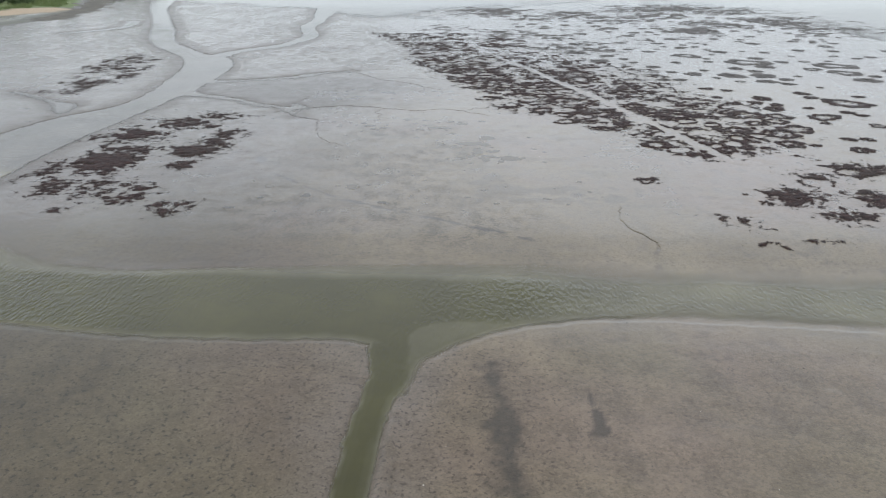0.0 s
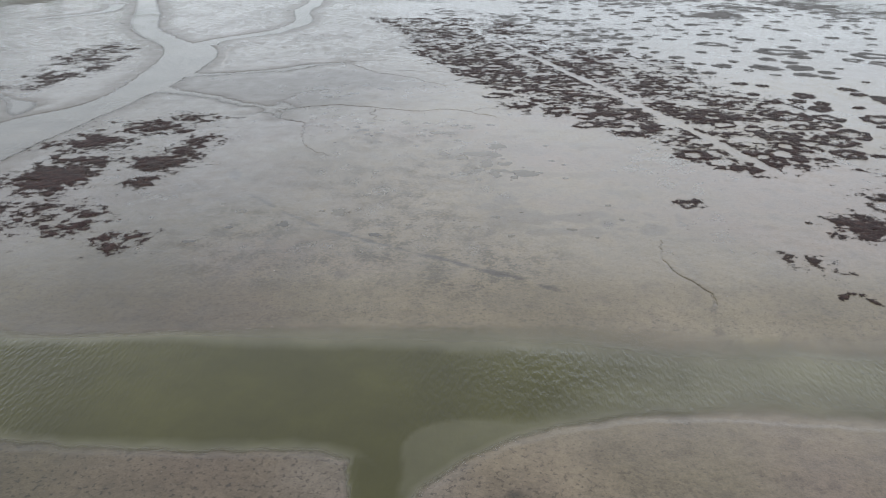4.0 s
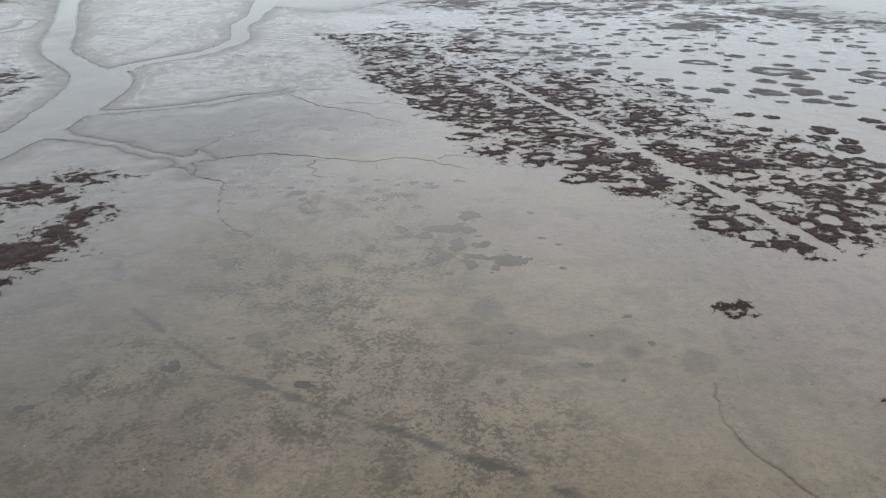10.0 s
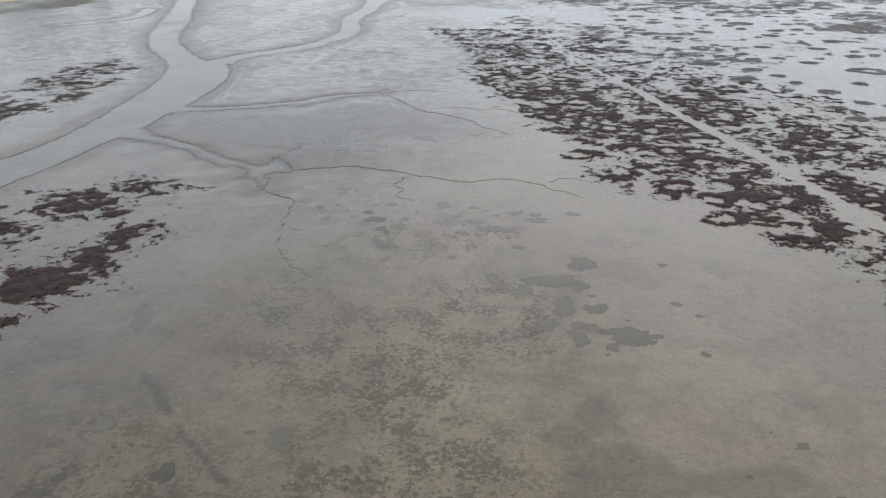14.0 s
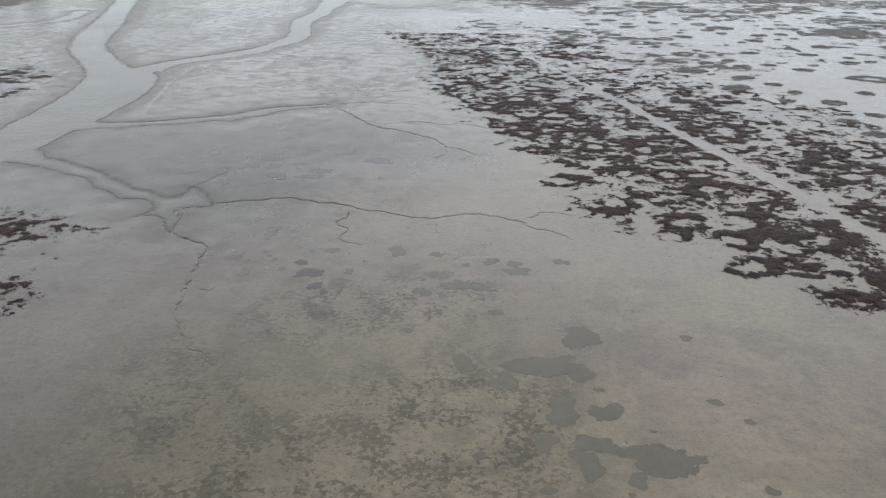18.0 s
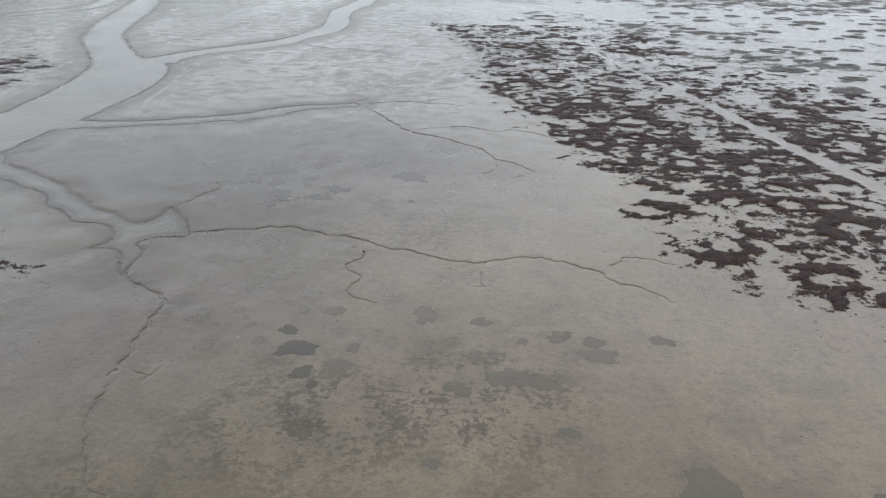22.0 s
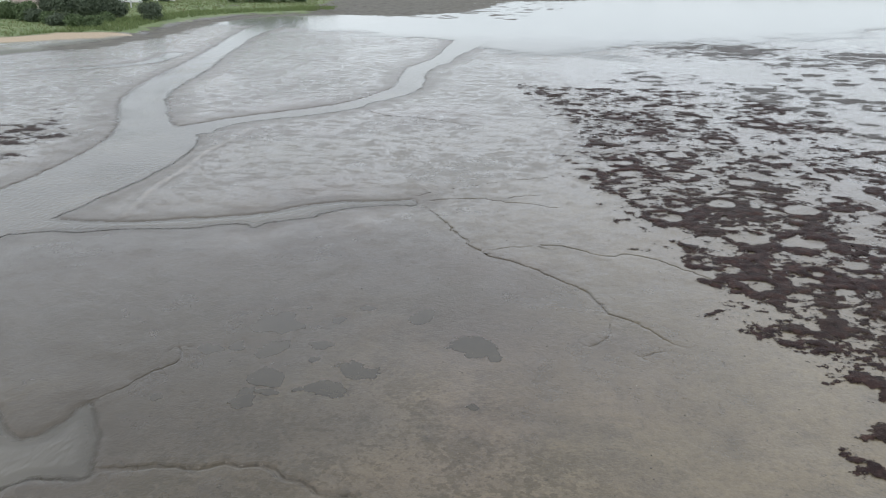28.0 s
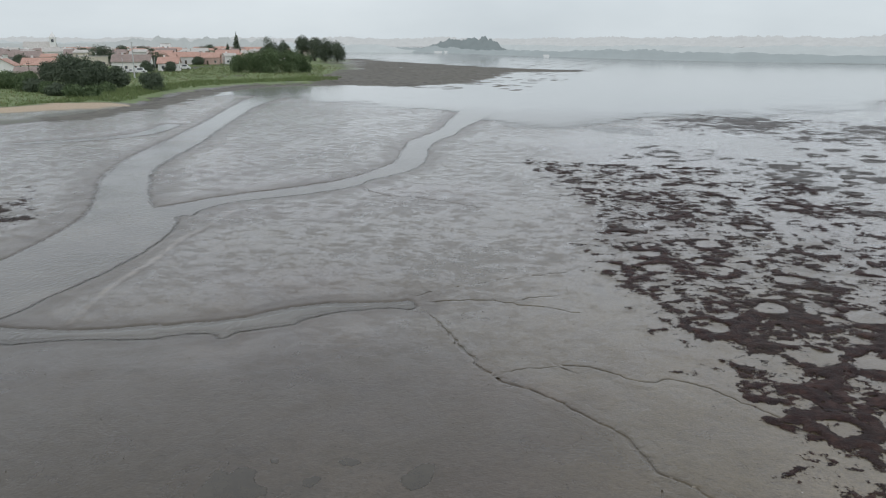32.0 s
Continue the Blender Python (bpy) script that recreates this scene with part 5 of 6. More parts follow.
# ---- trees and shrubs on the shore ----
def crown_mesh(name, lobes, count, size, mat, seed):
    """Many small leaf clumps on and in a group of rounded lobes (centre, radii)."""
    r0 = np.random.default_rng(seed)
    vol = np.array([a * b * c for _, (a, b, c) in lobes]) ** 0.7
    pick = r0.choice(len(lobes), count, p=vol / vol.sum())
    centre, radii = np.array([l[0] for l in lobes])[pick], np.array([l[1] for l in lobes])[pick]
    d = r0.normal(size=(count, 3))
    d /= np.linalg.norm(d, axis=1)[:, None]
    depth_in = 1 - 0.45 * r0.random(count) ** 2 + 0.12 * r0.normal(size=count)
    p = centre + d * radii * depth_in[:, None]
    n = d + 0.6 * r0.normal(size=(count, 3))
    n /= np.linalg.norm(n, axis=1)[:, None]
    u = np.cross(n, r0.normal(size=(count, 3)))
    u /= np.linalg.norm(u, axis=1)[:, None]
    v = np.cross(n, u)
    s = (size * (0.6 + 0.8 * r0.random(count)))[:, None]
    verts = np.concatenate([p + u * s, p + v * s * 0.8 + n * s * 0.25, p - u * s * 0.9, p - v * s * 0.75 + n * s * 0.2])
    i = np.arange(count)
    faces = np.stack([i, i + count, i + 2 * count, i + 3 * count], 1)
    return raw_mesh(name, verts, faces.tolist(), mat)


def limb(a, b, r1, r2, sides=7):
    bm = bmesh.new()
    a, b = Vector(a), Vector(b)
    q = (b - a).to_track_quat("Z", "Y")
    rings = []
    for t in (0, 0.35, 0.7, 1):
        p = a.lerp(b, t) + Vector((0.06 * math.sin(5 * t), 0.05 * math.cos(4 * t), 0)) * (b - a).length * 0.3 * t * (1 - t)
        r = r1 + (r2 - r1) * t
        rings.append([bm.verts.new(p + q @ Vector((r * math.cos(k * 6.2832 / sides), r * math.sin(k * 6.2832 / sides), 0))) for k in range(sides)])
    for lo, hi in zip(rings[:-1], rings[1:]):
        for k in range(sides):
            bm.faces.new((lo[k], lo[(k + 1) % sides], hi[(k + 1) % sides], hi[k]))
    bm.faces.new(rings[-1])
    return bm


def broad_tree(x, y, h, w, mat, seed, name="tree", label="broad leafy green tree at the edge of the meadow", bare=0.25):
    r0 = random.Random(seed)
    root = tagged(new(name), label, "tree" if name == "tree" else "shrub", "shoreline trees" if name == "tree" else "shoreline shrubs")
    root.location = (x, y, height_at(x, y) - 0.05)
    root.rotation_euler = (0, 0, r0.uniform(0, 6.28))
    top = h * (bare + 0.28)
    part("trunk", limb((0, 0, 0), (0.03 * h, 0, top), 0.045 * h + 0.05, 0.02 * h + 0.02), BARK, root)
    lobes = []
    for k in range(7 if h > 5 else 5):
        a = k * 2.4 + r0.uniform(-0.4, 0.4)
        out = w * r0.uniform(0.12, 0.30)
        cz = h * r0.uniform(bare + 0.22, 0.70)
        c = (out * math.cos(a), out * math.sin(a), cz)
        rad = w * r0.uniform(0.24, 0.36)
        lobes.append((c, (rad, rad, min(rad * 1.25, (h - cz) * 1.0, cz * 0.98))))
        if k < 4:
            part("limb", limb((0.02 * h, 0, top * 0.8), (c[0] * 0.8, c[1] * 0.8, c[2]), 0.02 * h, 0.008 * h, 5), BARK, root)
    lobes.append(((0, 0, h * 0.76), (w * 0.24, w * 0.24, h * 0.23)))
    part("crown", crown_mesh("crown", lobes, int(1900 + 260 * min(w, 12)), 0.15 + 0.010 * h, mat, seed), mat, root)
    return root


def conifer(x, y, h, w, seed):
    r0 = random.Random(seed)
    root = tagged(new("conifer"), "tall narrow dark green conifer among the houses", "tree", "shoreline trees")
    root.location = (x, y, height_at(x, y) - 0.05)
    part("trunk", limb((0, 0, 0), (0, 0, h * 0.95), 0.02 * h, 0.006 * h), BARK, root)
    lobes = []
    for k in range(12):
        t = k / 11
        r = w * 0.5 * (1 - t) ** 0.8 * r0.uniform(0.75, 1.1) + 0.25
        lobes.append(((r0.uniform(-0.2, 0.2), r0.uniform(-0.2, 0.2), h * (0.12 + 0.85 * t)), (r, r, h * 0.055)))
    part("crown", crown_mesh("crown", lobes, 900, 0.5, LEAF_DARK, seed), LEAF_DARK, root)


TREES = [(-206, 338, 4.6, 6), (-228, 338, 4.2, 6), (-190, 300, 3.6, 5), (-246, 318, 5, 6), (-214, 300, 4.5, 6), (-199, 344, 4.0, 5), (-176, 268, 3.4, 5),
         (-300, 470, 8, 9), (-330, 455, 7, 8), (-285, 500, 9, 9), (-345, 520, 9, 10), (-390, 520, 8, 9), (-262, 452, 6, 7), (-318, 560, 10, 11), (-410, 585, 9, 10), (-246, 345, 5, 6), (-262, 362, 5.5, 7),
         (-160, 236, 6.9, 6.4), (-154, 236, 9.2, 8.2), (-150, 238, 8.6, 8.2), (-150, 244, 6.2, 7.0), (-147, 247, 4.6, 6.0), (-156, 242, 8.0, 8.0),
         (-277, 400, 9.9, 11.5), (-232, 380, 7.5, 11.0), (-227, 366, 5.0, 6.6), (-290, 361, 6.4, 7.9), (-311, 409, 5.8, 5.2)]
GROVE = [(-169, 346, 7.0, 8.6), (-163, 347, 8.1, 9.0), (-157, 348, 8.5, 9.8), (-155, 361, 9.1, 9.4), (-152, 368, 7.5, 7.0), (-161, 356, 9.6, 10)]
TALL = [(-229, 480, 14.9, 11), (-220, 481, 13.1, 8), (-241, 549, 17, 12), (-233, 550, 15.4, 12.5), (-226, 551, 15.3, 12.5), (-218, 552, 14.1, 12), (-244, 432, 4.5, 7)]
SHRUBS = [(-133, 242, 4.7, 6.4), (-167, 229, 4.5, 6.4), (-157, 224, 4.1, 5.4), (-153, 223, 3.2, 5), (-134, 215, 2.9, 5.4), (-132, 218, 2.7, 4.4), (-141, 217, 3.0, 4.6), (-163, 232, 4.4, 5),
          (-147, 221, 2.8, 4.5), (-172, 226, 4.0, 6.0), (-139, 232, 2.6, 4.2)]
for k, (x, y, h, w) in enumerate(TREES):
    broad_tree(x, y, h, w, LEAF_DARK, 500 + k, label="dense dark green tree growing on the grassy shore", bare=0.0)
for k, (x, y, h, w) in enumerate(GROVE):
    broad_tree(x, y, h, w, LEAF_MID, 540 + k, label="rounded mid-green willow in a waterside grove", bare=0.0)
for k, (x, y, h, w) in enumerate(TALL):
    broad_tree(x, y, h, w, LEAF_DARK, 560 + k, label="tall dark green tree in a grove by the spit", bare=0.06)
for k, (x, y, h, w) in enumerate(SHRUBS):
    broad_tree(x, y, h, w, LEAF_MID if k % 3 else LEAF_DARK, 580 + k, "shrub", "low bushy green shrub standing in the meadow", 0.02)
conifer(-261, 500, 17.1, 6.5, 601)
conifer(-252, 475, 10.6, 3.6, 602)


# ---- the village ----
def box(bm, x0, x1, y0, y1, z0, z1):
    vs = [bm.verts.new((x, y, z)) for z in (z0, z1) for x, y in ((x0, y0), (x1, y0), (x1, y1), (x0, y1))]
    for f in ((3, 2, 1, 0), (4, 5, 6, 7), (0, 1, 5, 4), (1, 2, 6, 5), (2, 3, 7, 6), (3, 0, 4, 7)):
        bm.faces.new([vs[i] for i in f])
    return bm


def gable_body(w, d, h, rise):
    bm = box(bmesh.new(), -w / 2, w / 2, -d / 2, d / 2, -0.6, h)
    if rise:
        for x in (-w / 2, w / 2):
            a = [bm.verts.new(p) for p in ((x, -d / 2, h), (x, d / 2, h), (x, 0, h + rise))]
            bm.faces.new(a if x > 0 else a[::-1])
    return bm


def gable_roof(w, d, h, rise, over=0.45, thick=0.22):
    bm = bmesh.new()
    for side in (-1, 1):
        y_out = side * (d / 2 + over)
        z_out = h - rise * over / (d / 2)
        lo = [(-w / 2 - over, y_out, z_out), (w / 2 + over, y_out, z_out), (w / 2 + over, 0, h + rise), (-w / 2 - over, 0, h + rise)]
        vs = [bm.verts.new((x, y, z + 0.02)) for x, y, z in lo] + [bm.verts.new((x, y, z + thick)) for x, y, z in lo]
        for f in ((0, 1, 2, 3), (4, 5, 6, 7), (0, 1, 5, 4), (1, 2, 6, 5), (2, 3, 7, 6), (3, 0, 4, 7)):
            bm.faces.new([vs[i] for i in f])
    bmesh.ops.recalc_face_normals(bm, faces=bm.faces)
    return bm


def house(x, y, w, d, h, rise, turn, wall, roof, label, storeys=1, chimney=True, flat=False):
    root = tagged(new("house"), label, "house", "village houses")
    root.location = (x, y, height_at(x, y))
    root.rotation_euler = (0, 0, radians(turn))
    part("wall", gable_body(w, d, h, 0 if flat else rise), wall, root)
    if flat:
        bm = box(bmesh.new(), -w / 2 - 0.2, w / 2 + 0.2, -d / 2 - 0.2, d / 2 + 0.2, h + 0.004, h + 0.45)
        top = part("roof", bm, roof, root)
    else:
        top = part("roof", gable_roof(w, d, h, rise), roof, root)
    if chimney:
        part("chimney", box(bmesh.new(), -w * 0.28, -w * 0.28 + 0.7, 0.2, 0.9, h, h + rise + 0.9), wall, top)
    count = max(2, int(w / 3.2))
    for s in range(storeys):
        z = 0.9 + s * 2.8
        for k in range(count):
            cx = -w / 2 + (k + 0.5) * w / count
            for face in (-1,):
                if s == 0 and k == count // 2:
                    door = part("door", box(bmesh.new(), cx - 0.5, cx + 0.5, -d / 2 - 0.06, -d / 2 - 0.003, 0, 2.1), TIMBER, root)
                    continue
                win = part("window", box(bmesh.new(), cx - 0.62, cx + 0.62, -d / 2 - 0.07, -d / 2 - 0.003, z, z + 1.25), CREAM_WALL, root)
                part("pane", box(bmesh.new(), cx - 0.52, cx + 0.52, -d / 2 - 0.09, -d / 2 - 0.073, z + 0.1, z + 1.15), GLASS, win)
        win = part("window", box(bmesh.new(), w / 2 + 0.003, w / 2 + 0.07, -0.6, 0.6, z, z + 1.2), CREAM_WALL, root)
        part("pane", box(bmesh.new(), w / 2 + 0.073, w / 2 + 0.09, -0.5, 0.5, z + 0.1, z + 1.1), GLASS, win)
    return root


RED = "white-walled house under a terracotta tiled roof"
house(-231, 293, 9, 8, 3.6, 2.2, 122, WHITE_WALL, TERRACOTTA, RED)
house(-233, 312, 11.5, 8, 3.4, 2.3, 28, WHITE_WALL, TERRACOTTA, RED)
house(-193, 266, 10, 6.5, 2.4, 1.6, 34, CREAM_WALL, OLD_TILES, "low shed with a brown tiled roof")
house(-355, 429, 46, 14, 3.6, 2.9, 36, GREY_WALL, OLD_TILES, "long low warehouse with a weathered brown roof", 1, False)
house(-370, 477, 15.4, 11, 4.4, 2.6, 30, GREY_WALL, OLD_TILES, "grey house with a dark gabled roof")
house(-279, 396, 13.6, 9, 4.6, 0.4, 32, CREAM_WALL, PALE_ROOF, "cream workshop with a flat pale roof", 1, False, True)
house(-467, 606, 12, 10, 5.4, 2.6, 118, WHITE_WALL, PALE_ROOF, "white gabled house in the village", 2)
house(-219, 347, 14.8, 8, 3.8, 2.6, 26, WHITE_WALL, OLD_TILES, "long white house under weathered tiles")
house(-205, 352, 8, 7, 3.2, 2.2, 26, WHITE_WALL, TERRACOTTA, RED)
for hx, hy, hw, hh in ((-261, 425, 14.7, 3.7), (-254, 437, 11.6, 4.0), (-243, 440, 12.1, 3.7), (-245, 463, 12.3, 4.8), (-235, 452, 9.0, 3.6)):
    house(hx, hy, hw, 8, hh, 2.3, 26 + (hx % 5), PINK_WALL if hx % 2 else WHITE_WALL, TERRACOTTA, "village house with a pale terracotta roof")
house(-427, 662, 30, 12, 5.2, 0.4, 30, WHITE_WALL, PALE_ROOF, "white flat-roofed building behind the houses", 1, False, True)
house(-430, 668, 8, 8, 9.8, 0.4, 30, WHITE_WALL, PALE_ROOF, "white block rising over the village roofs", 3, False, True)
house(-358, 622, 18, 10, 5.2, 2.4, 28, WHITE_WALL, TERRACOTTA, RED, 2)
house(-338, 618, 16, 10, 5.0, 2.4, 24, PINK_WALL, TERRACOTTA, "faded pink village house with a tiled roof", 2)
house(-371, 540, 20, 9, 3.6, 2.0, 30, WHITE_WALL, TERRACOTTA, RED)
house(-461, 563, 20, 11, 5.0, 2.6, 34, WHITE_WALL, PALE_ROOF, "white house with a pale roof by the church", 2)
house(-262, 496, 4.5, 8, 5.6, 1.6, 24, WHITE_WALL, PALE_ROOF, "narrow white gable-ended house", 2)
for k in range(16):
    r0 = random.Random(700 + k)
    along = r0.uniform(0, 1)
    hx, hy = -520 + 250 * along + r0.uniform(-20, 20), 640 + r0.uniform(-60, 140) * (1 - 0.3 * along)
    house(hx, hy, r0.uniform(9, 16), 9, r0.uniform(3.4, 5.8), 2.3, r0.uniform(15, 45), r0.choice((WHITE_WALL, WHITE_WALL, CREAM_WALL, PINK_WALL)), r0.choice((TERRACOTTA, TERRACOTTA, OLD_TILES)),
          "distant village house with a tiled roof", 1 + (k % 2), k % 3 == 0)


placed = []
r0 = random.Random(733)
while len(placed) < 80:
    a, dist = radians(r0.uniform(27.5, 46.5)), r0.uniform(440, 720)
    hx, hy = -1.5 - dist * math.sin(a), 63.5 + dist * math.cos(a)
    if all(math.hypot(hx - px, hy - py) > 13 for px, py in placed):
        placed.append((hx, hy))
        k = len(placed)
        house(hx, hy, r0.uniform(6, 10), 7.0, r0.uniform(4.2, 6.6), r0.uniform(1.0, 1.6), r0.uniform(10, 50), r0.choice((WHITE_WALL, WHITE_WALL, WHITE_WALL, CREAM_WALL, PINK_WALL)),
              r0.choice((TERRACOTTA, OLD_TILES, OLD_TILES, PALE_ROOF)), "village house with white walls and tiled roof", 1 + (k % 2), k % 2 == 0)


def church(x, y, turn):
    root = tagged(new("church"), "white church with a square bell tower", "church")
    root.location, root.rotation_euler = (x, y, height_at(x, y)), (0, 0, radians(turn))
    part("nave", gable_body(24, 12, 7.5, 4), WHITE_WALL, root)
    part("roof", gable_roof(24, 12, 7.5, 4), PALE_ROOF, root)
    part("aisle", box(bmesh.new(), -16, 14, -11, -6.003, -0.5, 4.5), WHITE_WALL, root)
    tower = part("tower", box(bmesh.new(), 8.5, 13, -8, -3.5, -0.5, 15), WHITE_WALL, root)
    bm = bmesh.new()
    bmesh.ops.create_cone(bm, cap_ends=True, segments=4, radius1=3.4, radius2=0.1, depth=4.5, matrix=Matrix.Translation((10.75, -5.75, 17.26)) @ Matrix.Rotation(radians(45), 4, "Z"))
    part("spire", bm, WHITE_WALL, tower)
    part("belfry", box(bmesh.new(), 9.8, 11.7, -8.08, -8.004, 11.2, 13.8), GLASS, tower)
    for k in range(5):
        part("window", box(bmesh.new(), -14 + 5 * k, -12.6 + 5 * k, -11.08, -11.004, 1.5, 3.4), GLASS, root)


church(-520, 622, 35)


def wheel(parent, x, y, r):
    bm = bmesh.new()
    bmesh.ops.create_cone(bm, cap_ends=True, segments=16, radius1=r, radius2=r, depth=0.22, matrix=Matrix.Translation((x, y, r)) @ Matrix.Rotation(radians(90), 4, "X"))
    wh = part("wheel", bm, TYRE, parent)
    bm = bmesh.new()
    bmesh.ops.create_cone(bm, cap_ends=True, segments=12, radius1=r * 0.55, radius2=r * 0.55, depth=0.25, matrix=Matrix.Translation((x, y, r)) @ Matrix.Rotation(radians(90), 4, "X"))
    part("rim", bm, METAL, wh)


def vehicle(name, label, x, y, turn, length, height, bonnet):
    root = tagged(new(name), label, name)
    root.location, root.rotation_euler = (x, y, height_at(x, y) + 0.02), (0, 0, radians(turn))
    profile = [(-length / 2, 0.35), (-length / 2, height * 0.55), (-length / 2 + 0.15, height), (length / 2 - bonnet - 0.5, height), (length / 2 - bonnet, height * 0.58), (length / 2 - 0.1, height * 0.48), (length / 2, 0.35)]
    bm = bmesh.new()
    sides = [[bm.verts.new((px, s * 0.9 * (0.92 if pz > height * 0.7 else 1), pz)) for px, pz in profile] for s in (-1, 1)]
    bm.faces.new(sides[0])
    bm.faces.new(sides[1][::-1])
    for k in range(len(profile)):
        j = (k + 1) % len(profile)
        bm.faces.new((sides[0][k], sides[1][k], sides[1][j], sides[0][j]))
    bmesh.ops.recalc_face_normals(bm, faces=bm.faces)
    body = part("body", bm, CAR_WHITE, root)
    part("side_window", box(bmesh.new(), -length * 0.2, length / 2 - bonnet - 0.55, -0.91, -0.875, height * 0.62, height * 0.9), GLASS, body)
    part("rear_window", box(bmesh.new(), -length / 2 - 0.02, -length / 2 + 0.08, -0.7, 0.7, height * 0.62, height * 0.9), GLASS, body)
    for px in (-length * 0.3, length * 0.3):
        for s in (-0.82, 0.82):
            wheel(root, px, s, 0.34)


vehicle("van", "white van parked beside the shore road", -199, 325, 30, 4.8, 2.1, 0.9)
vehicle("car", "small white car parked near the houses", -204, 326, 50, 3.9, 1.5, 1.2)
vehicle("van", "white van parked on the shore road", -208, 367, 25, 4.9, 2.2, 0.9)


def pole(x, y, h, r, mat, label, arm):
    root = tagged(new("utility_pole"), label, "pole")
    root.location = (x, y, height_at(x, y) - 0.05)
    part("post", limb((0, 0, 0), (0, 0, h), r, r * 0.6, 8), mat, root)
    if arm:
        part("crossarm", box(bmesh.new(), -0.8, 0.8, -0.06, 0.06, h - 0.7, h - 0.55), mat, root)
    else:
        part("cap", box(bmesh.new(), -r, r, -r, r, h - 0.02, h + 0.12), mat, root)


pole(-175, 290, 11.5, 0.24, METAL, "tall pale metal mast by the shore road", False)
pole(-192, 263, 6.0, 0.11, TIMBER, "dark wooden utility pole with a crossarm", True)
pole(-184, 296, 6.2, 0.12, METAL, "grey metal lamp post near the houses", False)
pole(-223, 367, 5.0, 0.12, METAL, "grey metal lamp post near the houses", False)
pole(-241, 430, 7.4, 0.14, TIMBER, "dark wooden utility pole with a crossarm", True)

ROAD_LINE = [(-262, 330), (-236, 345), (-216, 362), (-212, 376), (-226, 408), (-222, 440)]
rv, rf = [], []
for k, (x, y) in enumerate(rounded_line(ROAD_LINE, 2)):
    rv += [(x - 2.6, y + 1.5, height_at(x - 2.6, y + 1.5) + 0.09), (x + 2.6, y - 1.5, height_at(x + 2.6, y - 1.5) + 0.09)]
    if k:
        rf.append((2 * k - 2, 2 * k - 1, 2 * k + 1, 2 * k))
tagged(new("road", raw_mesh("road", rv, rf, ASPHALT)), "narrow grey road between village and meadow", "road", kind="structure")


# ---- reeds and meadow grass ----
def tufts(name, label, places, height, mat, seed, blades=5):
    r0 = np.random.default_rng(seed)
    x, y = places
    z = ground_heights(x, y)
    n = len(x) * blades
    bx, by, bz = (np.repeat(v, blades) for v in (x, y, z))
    bx, by = bx + r0.normal(0, 0.25, n), by + r0.normal(0, 0.25, n)
    a = r0.uniform(0, 6.28, n)
    h = height * r0.uniform(0.6, 1.25, n)
    lean = r0.normal(0, 0.2, (n, 2)) * h[:, None]
    w = 0.06 + 0.03 * h
    verts = np.concatenate([np.stack([bx - w * np.cos(a), by - w * np.sin(a), bz - 0.1], 1), np.stack([bx + w * np.cos(a), by + w * np.sin(a), bz - 0.1], 1), np.stack([bx + lean[:, 0], by + lean[:, 1], bz + h], 1)])
    i = np.arange(n)
    return tagged(new(name, raw_mesh(name, verts, np.stack([i, i + n, i + 2 * n], 1).tolist(), mat)), label, "grass", kind="stuff")


def scatter(seed, count, x0, x1, y0, y1, low, high):
    """Places whose distance inland from the shore lies between low and high."""
    r0 = np.random.default_rng(seed)
    x, y = r0.uniform(x0, x1, count), r0.uniform(y0, y1, count)
    d = -outline_distance(SHORE, x, y, 500) - 1.5 * fbm(x, y, 9, 61, 3)
    sand = outline_distance(SAND_STRIP, x, y, 20)
    ok = (d > low) & (d < high) & (sand > 0.5) & ((x < -124) | (y > 209))
    return x[ok], y[ok]


tufts("reed_bed", "fresh green reeds along the shore", scatter(81, 26000, -215, -100, 150, 330, 6, 20), 0.75, REED, 82)
tufts("meadow_grass", "long green meadow grass behind the reeds", scatter(83, 26000, -290, -104, 150, 480, 14, 110), 0.45, REED, 84, 4)
tufts("dry_grass", "straw-coloured grass tufts in the meadow", scatter(85, 5000, -250, -105, 170, 460, 8, 90), 0.45, STRAW, 86, 4)


# ---- far shore, seen across the bay ----
def ridge(name, label, line, low, high, deep, mat, seed):
    """A long low belt of woods: a solid bank with an uneven, tree-topped skyline."""
    verts, faces, n = [], [], 0
    first, last = line[0], line[-1]
    for (ax, ay), (bx, by) in zip(line[:-1], line[1:]):
        count = max(2, int(math.hypot(bx - ax, by - ay) / 1.6))
        t = np.arange(count) / count
        x, y = ax + (bx - ax) * t, ay + (by - ay) * t
        stand = np.clip(0.45 + 0.6 * fbm(x, y, 130, seed, 2), 0.0, 1.1)
        crowns = np.clip(0.5 + 0.7 * fbm(x, y, 12, seed + 3, 4, 0.6), 0.0, 1.3)
        h = low + (high - low) * stand * (0.4 + 0.6 * crowns) + 0.12 * high * crowns
        ends = np.minimum(np.hypot(x - first[0], y - first[1]), np.hypot(x - last[0], y - last[1]))
        h = h * (0.25 + 0.75 * smooth(0, 4.0 * high, ends))
        for px, py, ph in zip(x, y, h):
            verts += [(px, py, -0.5), (px, py + deep * 0.25, ph * 0.75), (px, py + deep * 0.5, ph), (px, py + deep, -0.5)]
            if n:
                o = 4 * n
                faces += [(o - 4 + j, o + j, o + j + 1, o - 3 + j) for j in range(3)]
            n += 1
    return tagged(new(name, raw_mesh(name, verts, faces, mat, True)), label, "far woods", kind="structure")


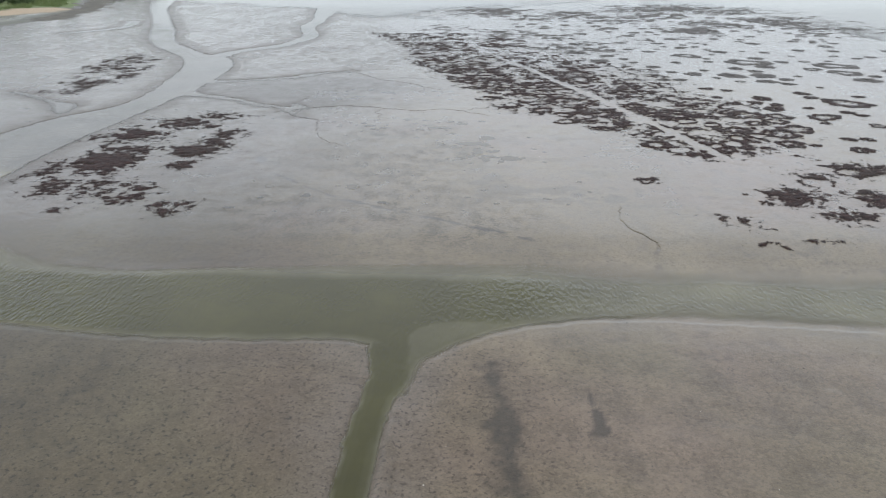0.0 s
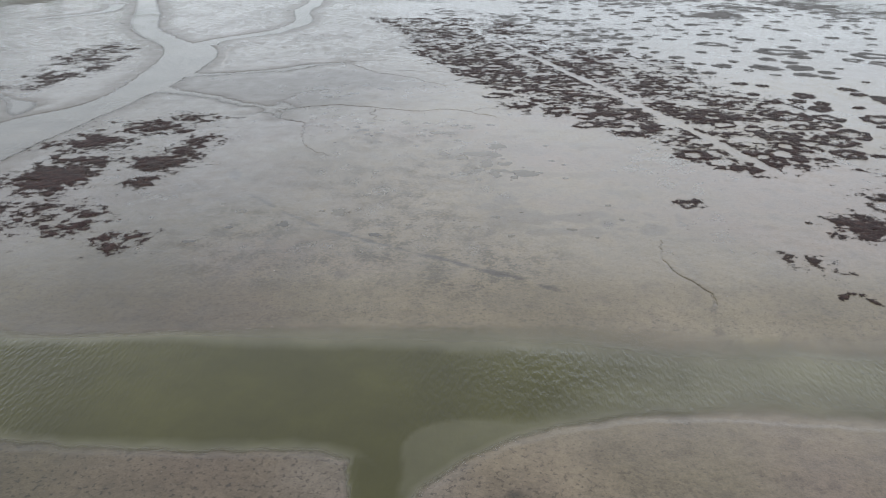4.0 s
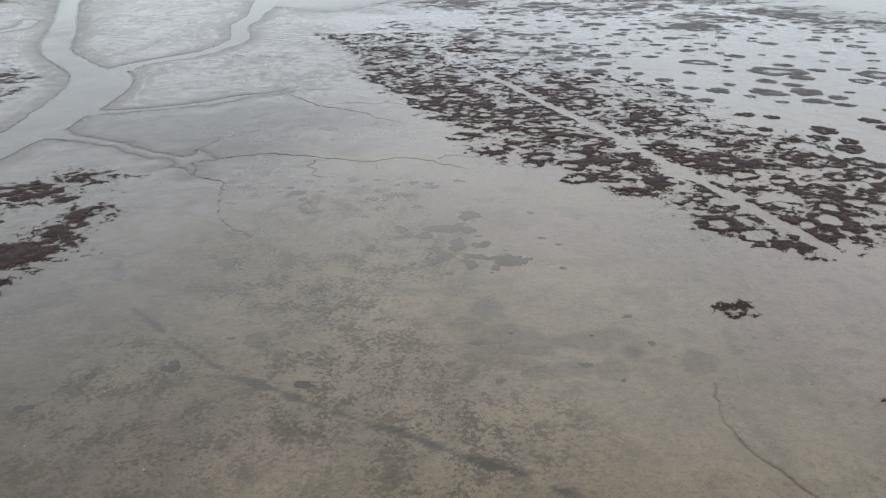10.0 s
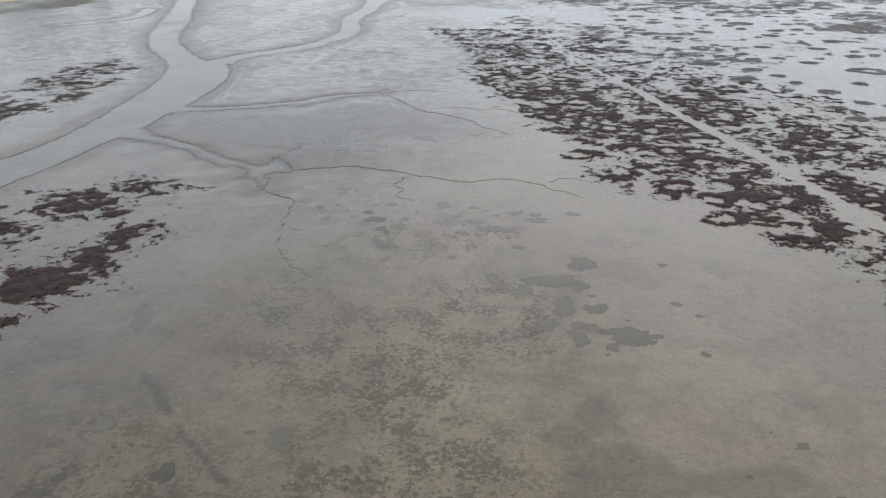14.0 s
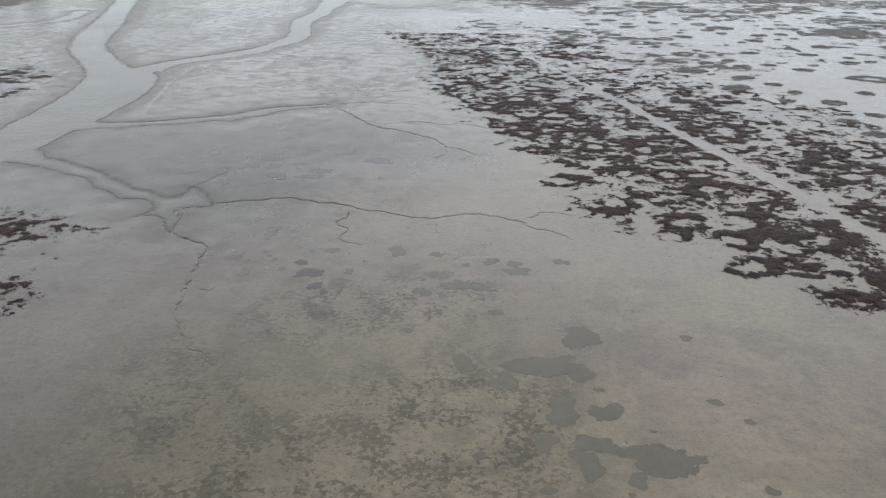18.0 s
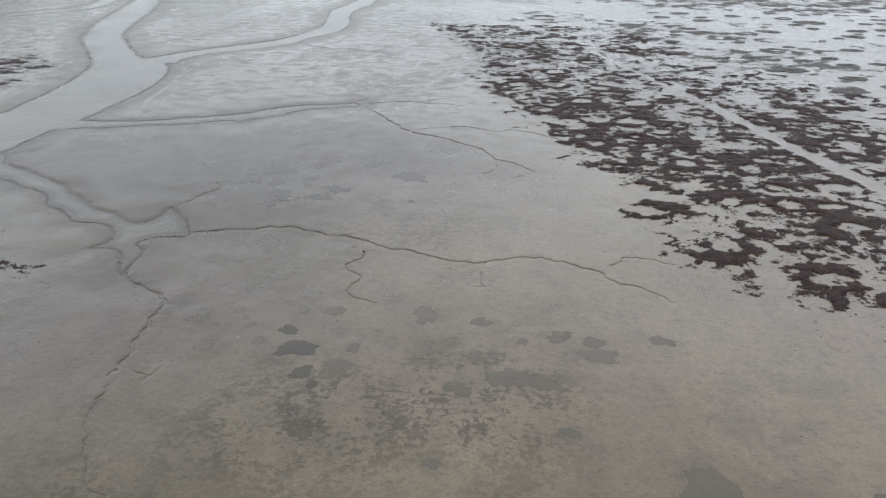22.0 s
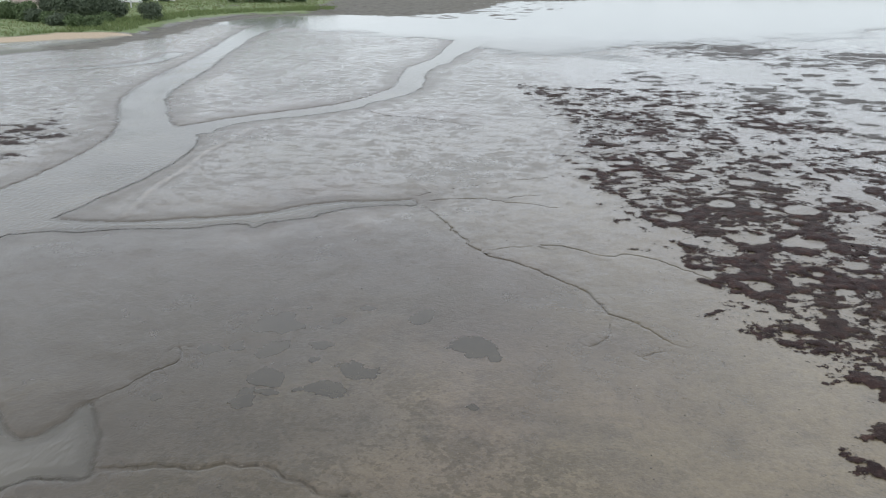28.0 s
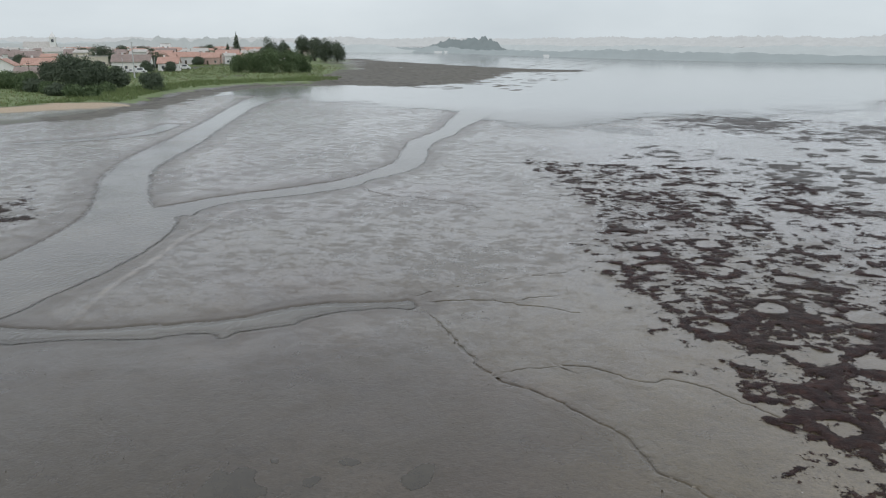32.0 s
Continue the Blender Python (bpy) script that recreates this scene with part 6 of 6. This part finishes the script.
# the haze over these belts is in their glowing colours
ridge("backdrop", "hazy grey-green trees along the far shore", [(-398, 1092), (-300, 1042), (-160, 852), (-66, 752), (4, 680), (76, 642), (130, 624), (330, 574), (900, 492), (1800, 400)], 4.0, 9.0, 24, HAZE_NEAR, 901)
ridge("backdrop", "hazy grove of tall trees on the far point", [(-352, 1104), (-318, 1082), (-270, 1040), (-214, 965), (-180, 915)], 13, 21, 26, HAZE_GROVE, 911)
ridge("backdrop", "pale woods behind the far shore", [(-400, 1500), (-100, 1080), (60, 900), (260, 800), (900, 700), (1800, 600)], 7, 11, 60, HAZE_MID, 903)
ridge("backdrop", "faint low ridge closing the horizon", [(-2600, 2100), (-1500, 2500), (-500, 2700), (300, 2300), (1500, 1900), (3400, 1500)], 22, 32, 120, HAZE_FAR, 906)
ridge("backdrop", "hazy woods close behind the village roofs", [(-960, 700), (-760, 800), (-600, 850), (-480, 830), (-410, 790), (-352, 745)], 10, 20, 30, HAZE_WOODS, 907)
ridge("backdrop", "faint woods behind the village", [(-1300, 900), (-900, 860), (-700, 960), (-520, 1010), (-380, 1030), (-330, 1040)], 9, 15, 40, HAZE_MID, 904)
for x, y, w in ((-290, 1026, 12), (-276, 1012, 6), (-120, 800, 4)):
    root = tagged(new("house"), "small white building on the hazy far shore", "house", "far shore houses")
    root.location, root.rotation_euler = (x, y, height_at(x, y)), (0, 0, radians(20))
    # wall and roof glow in pale haze tones, no lamp inside
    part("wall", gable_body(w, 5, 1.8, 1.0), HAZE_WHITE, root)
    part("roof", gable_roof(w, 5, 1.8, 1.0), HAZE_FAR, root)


# ---- shells, stones and clods on the mud ----
def crumbs(name, label, category, count, seed, area, size, mat, flat):
    r0 = np.random.default_rng(seed)
    x, y = r0.uniform(area[0], area[1], count), r0.uniform(area[2], area[3], count)
    z = ground_heights(x, y)
    ok = z > WATER_LEVEL + 0.08
    x, y, z = x[ok], y[ok], z[ok]
    n = len(x)
    s = size * r0.uniform(0.5, 1.6, n)
    dirs = np.array([(1, 0, 0), (0, 1, 0), (-1, 0, 0), (0, -1, 0), (0, 0, 1), (0, 0, -1)], float)
    verts = np.stack([np.stack([x, y, z], 1) + s[:, None] * (d + 0.3 * r0.normal(size=(n, 3))) * (1, 1, flat) for d in dirs], 1).reshape(-1, 3)
    tri = np.array([(0, 1, 4), (1, 2, 4), (2, 3, 4), (3, 0, 4), (1, 0, 5), (2, 1, 5), (3, 2, 5), (0, 3, 5)])
    faces = (np.arange(n)[:, None, None] * 6 + tri[None]).reshape(-1, 3)
    return tagged(new(name, raw_mesh(name, verts, faces.tolist(), mat)), label, category, kind="stuff")


crumbs("mud_clods", "small dark clods and pits on the mud", "mud", 6000, 951, (-32, 32, -2, 100), 0.022, CLOD, 0.6)
crumbs("shells", "scattered pale shells and stones on mud", "shells", 70, 952, (-28, 30, 0, 92), 0.022, SHELL, 0.5)
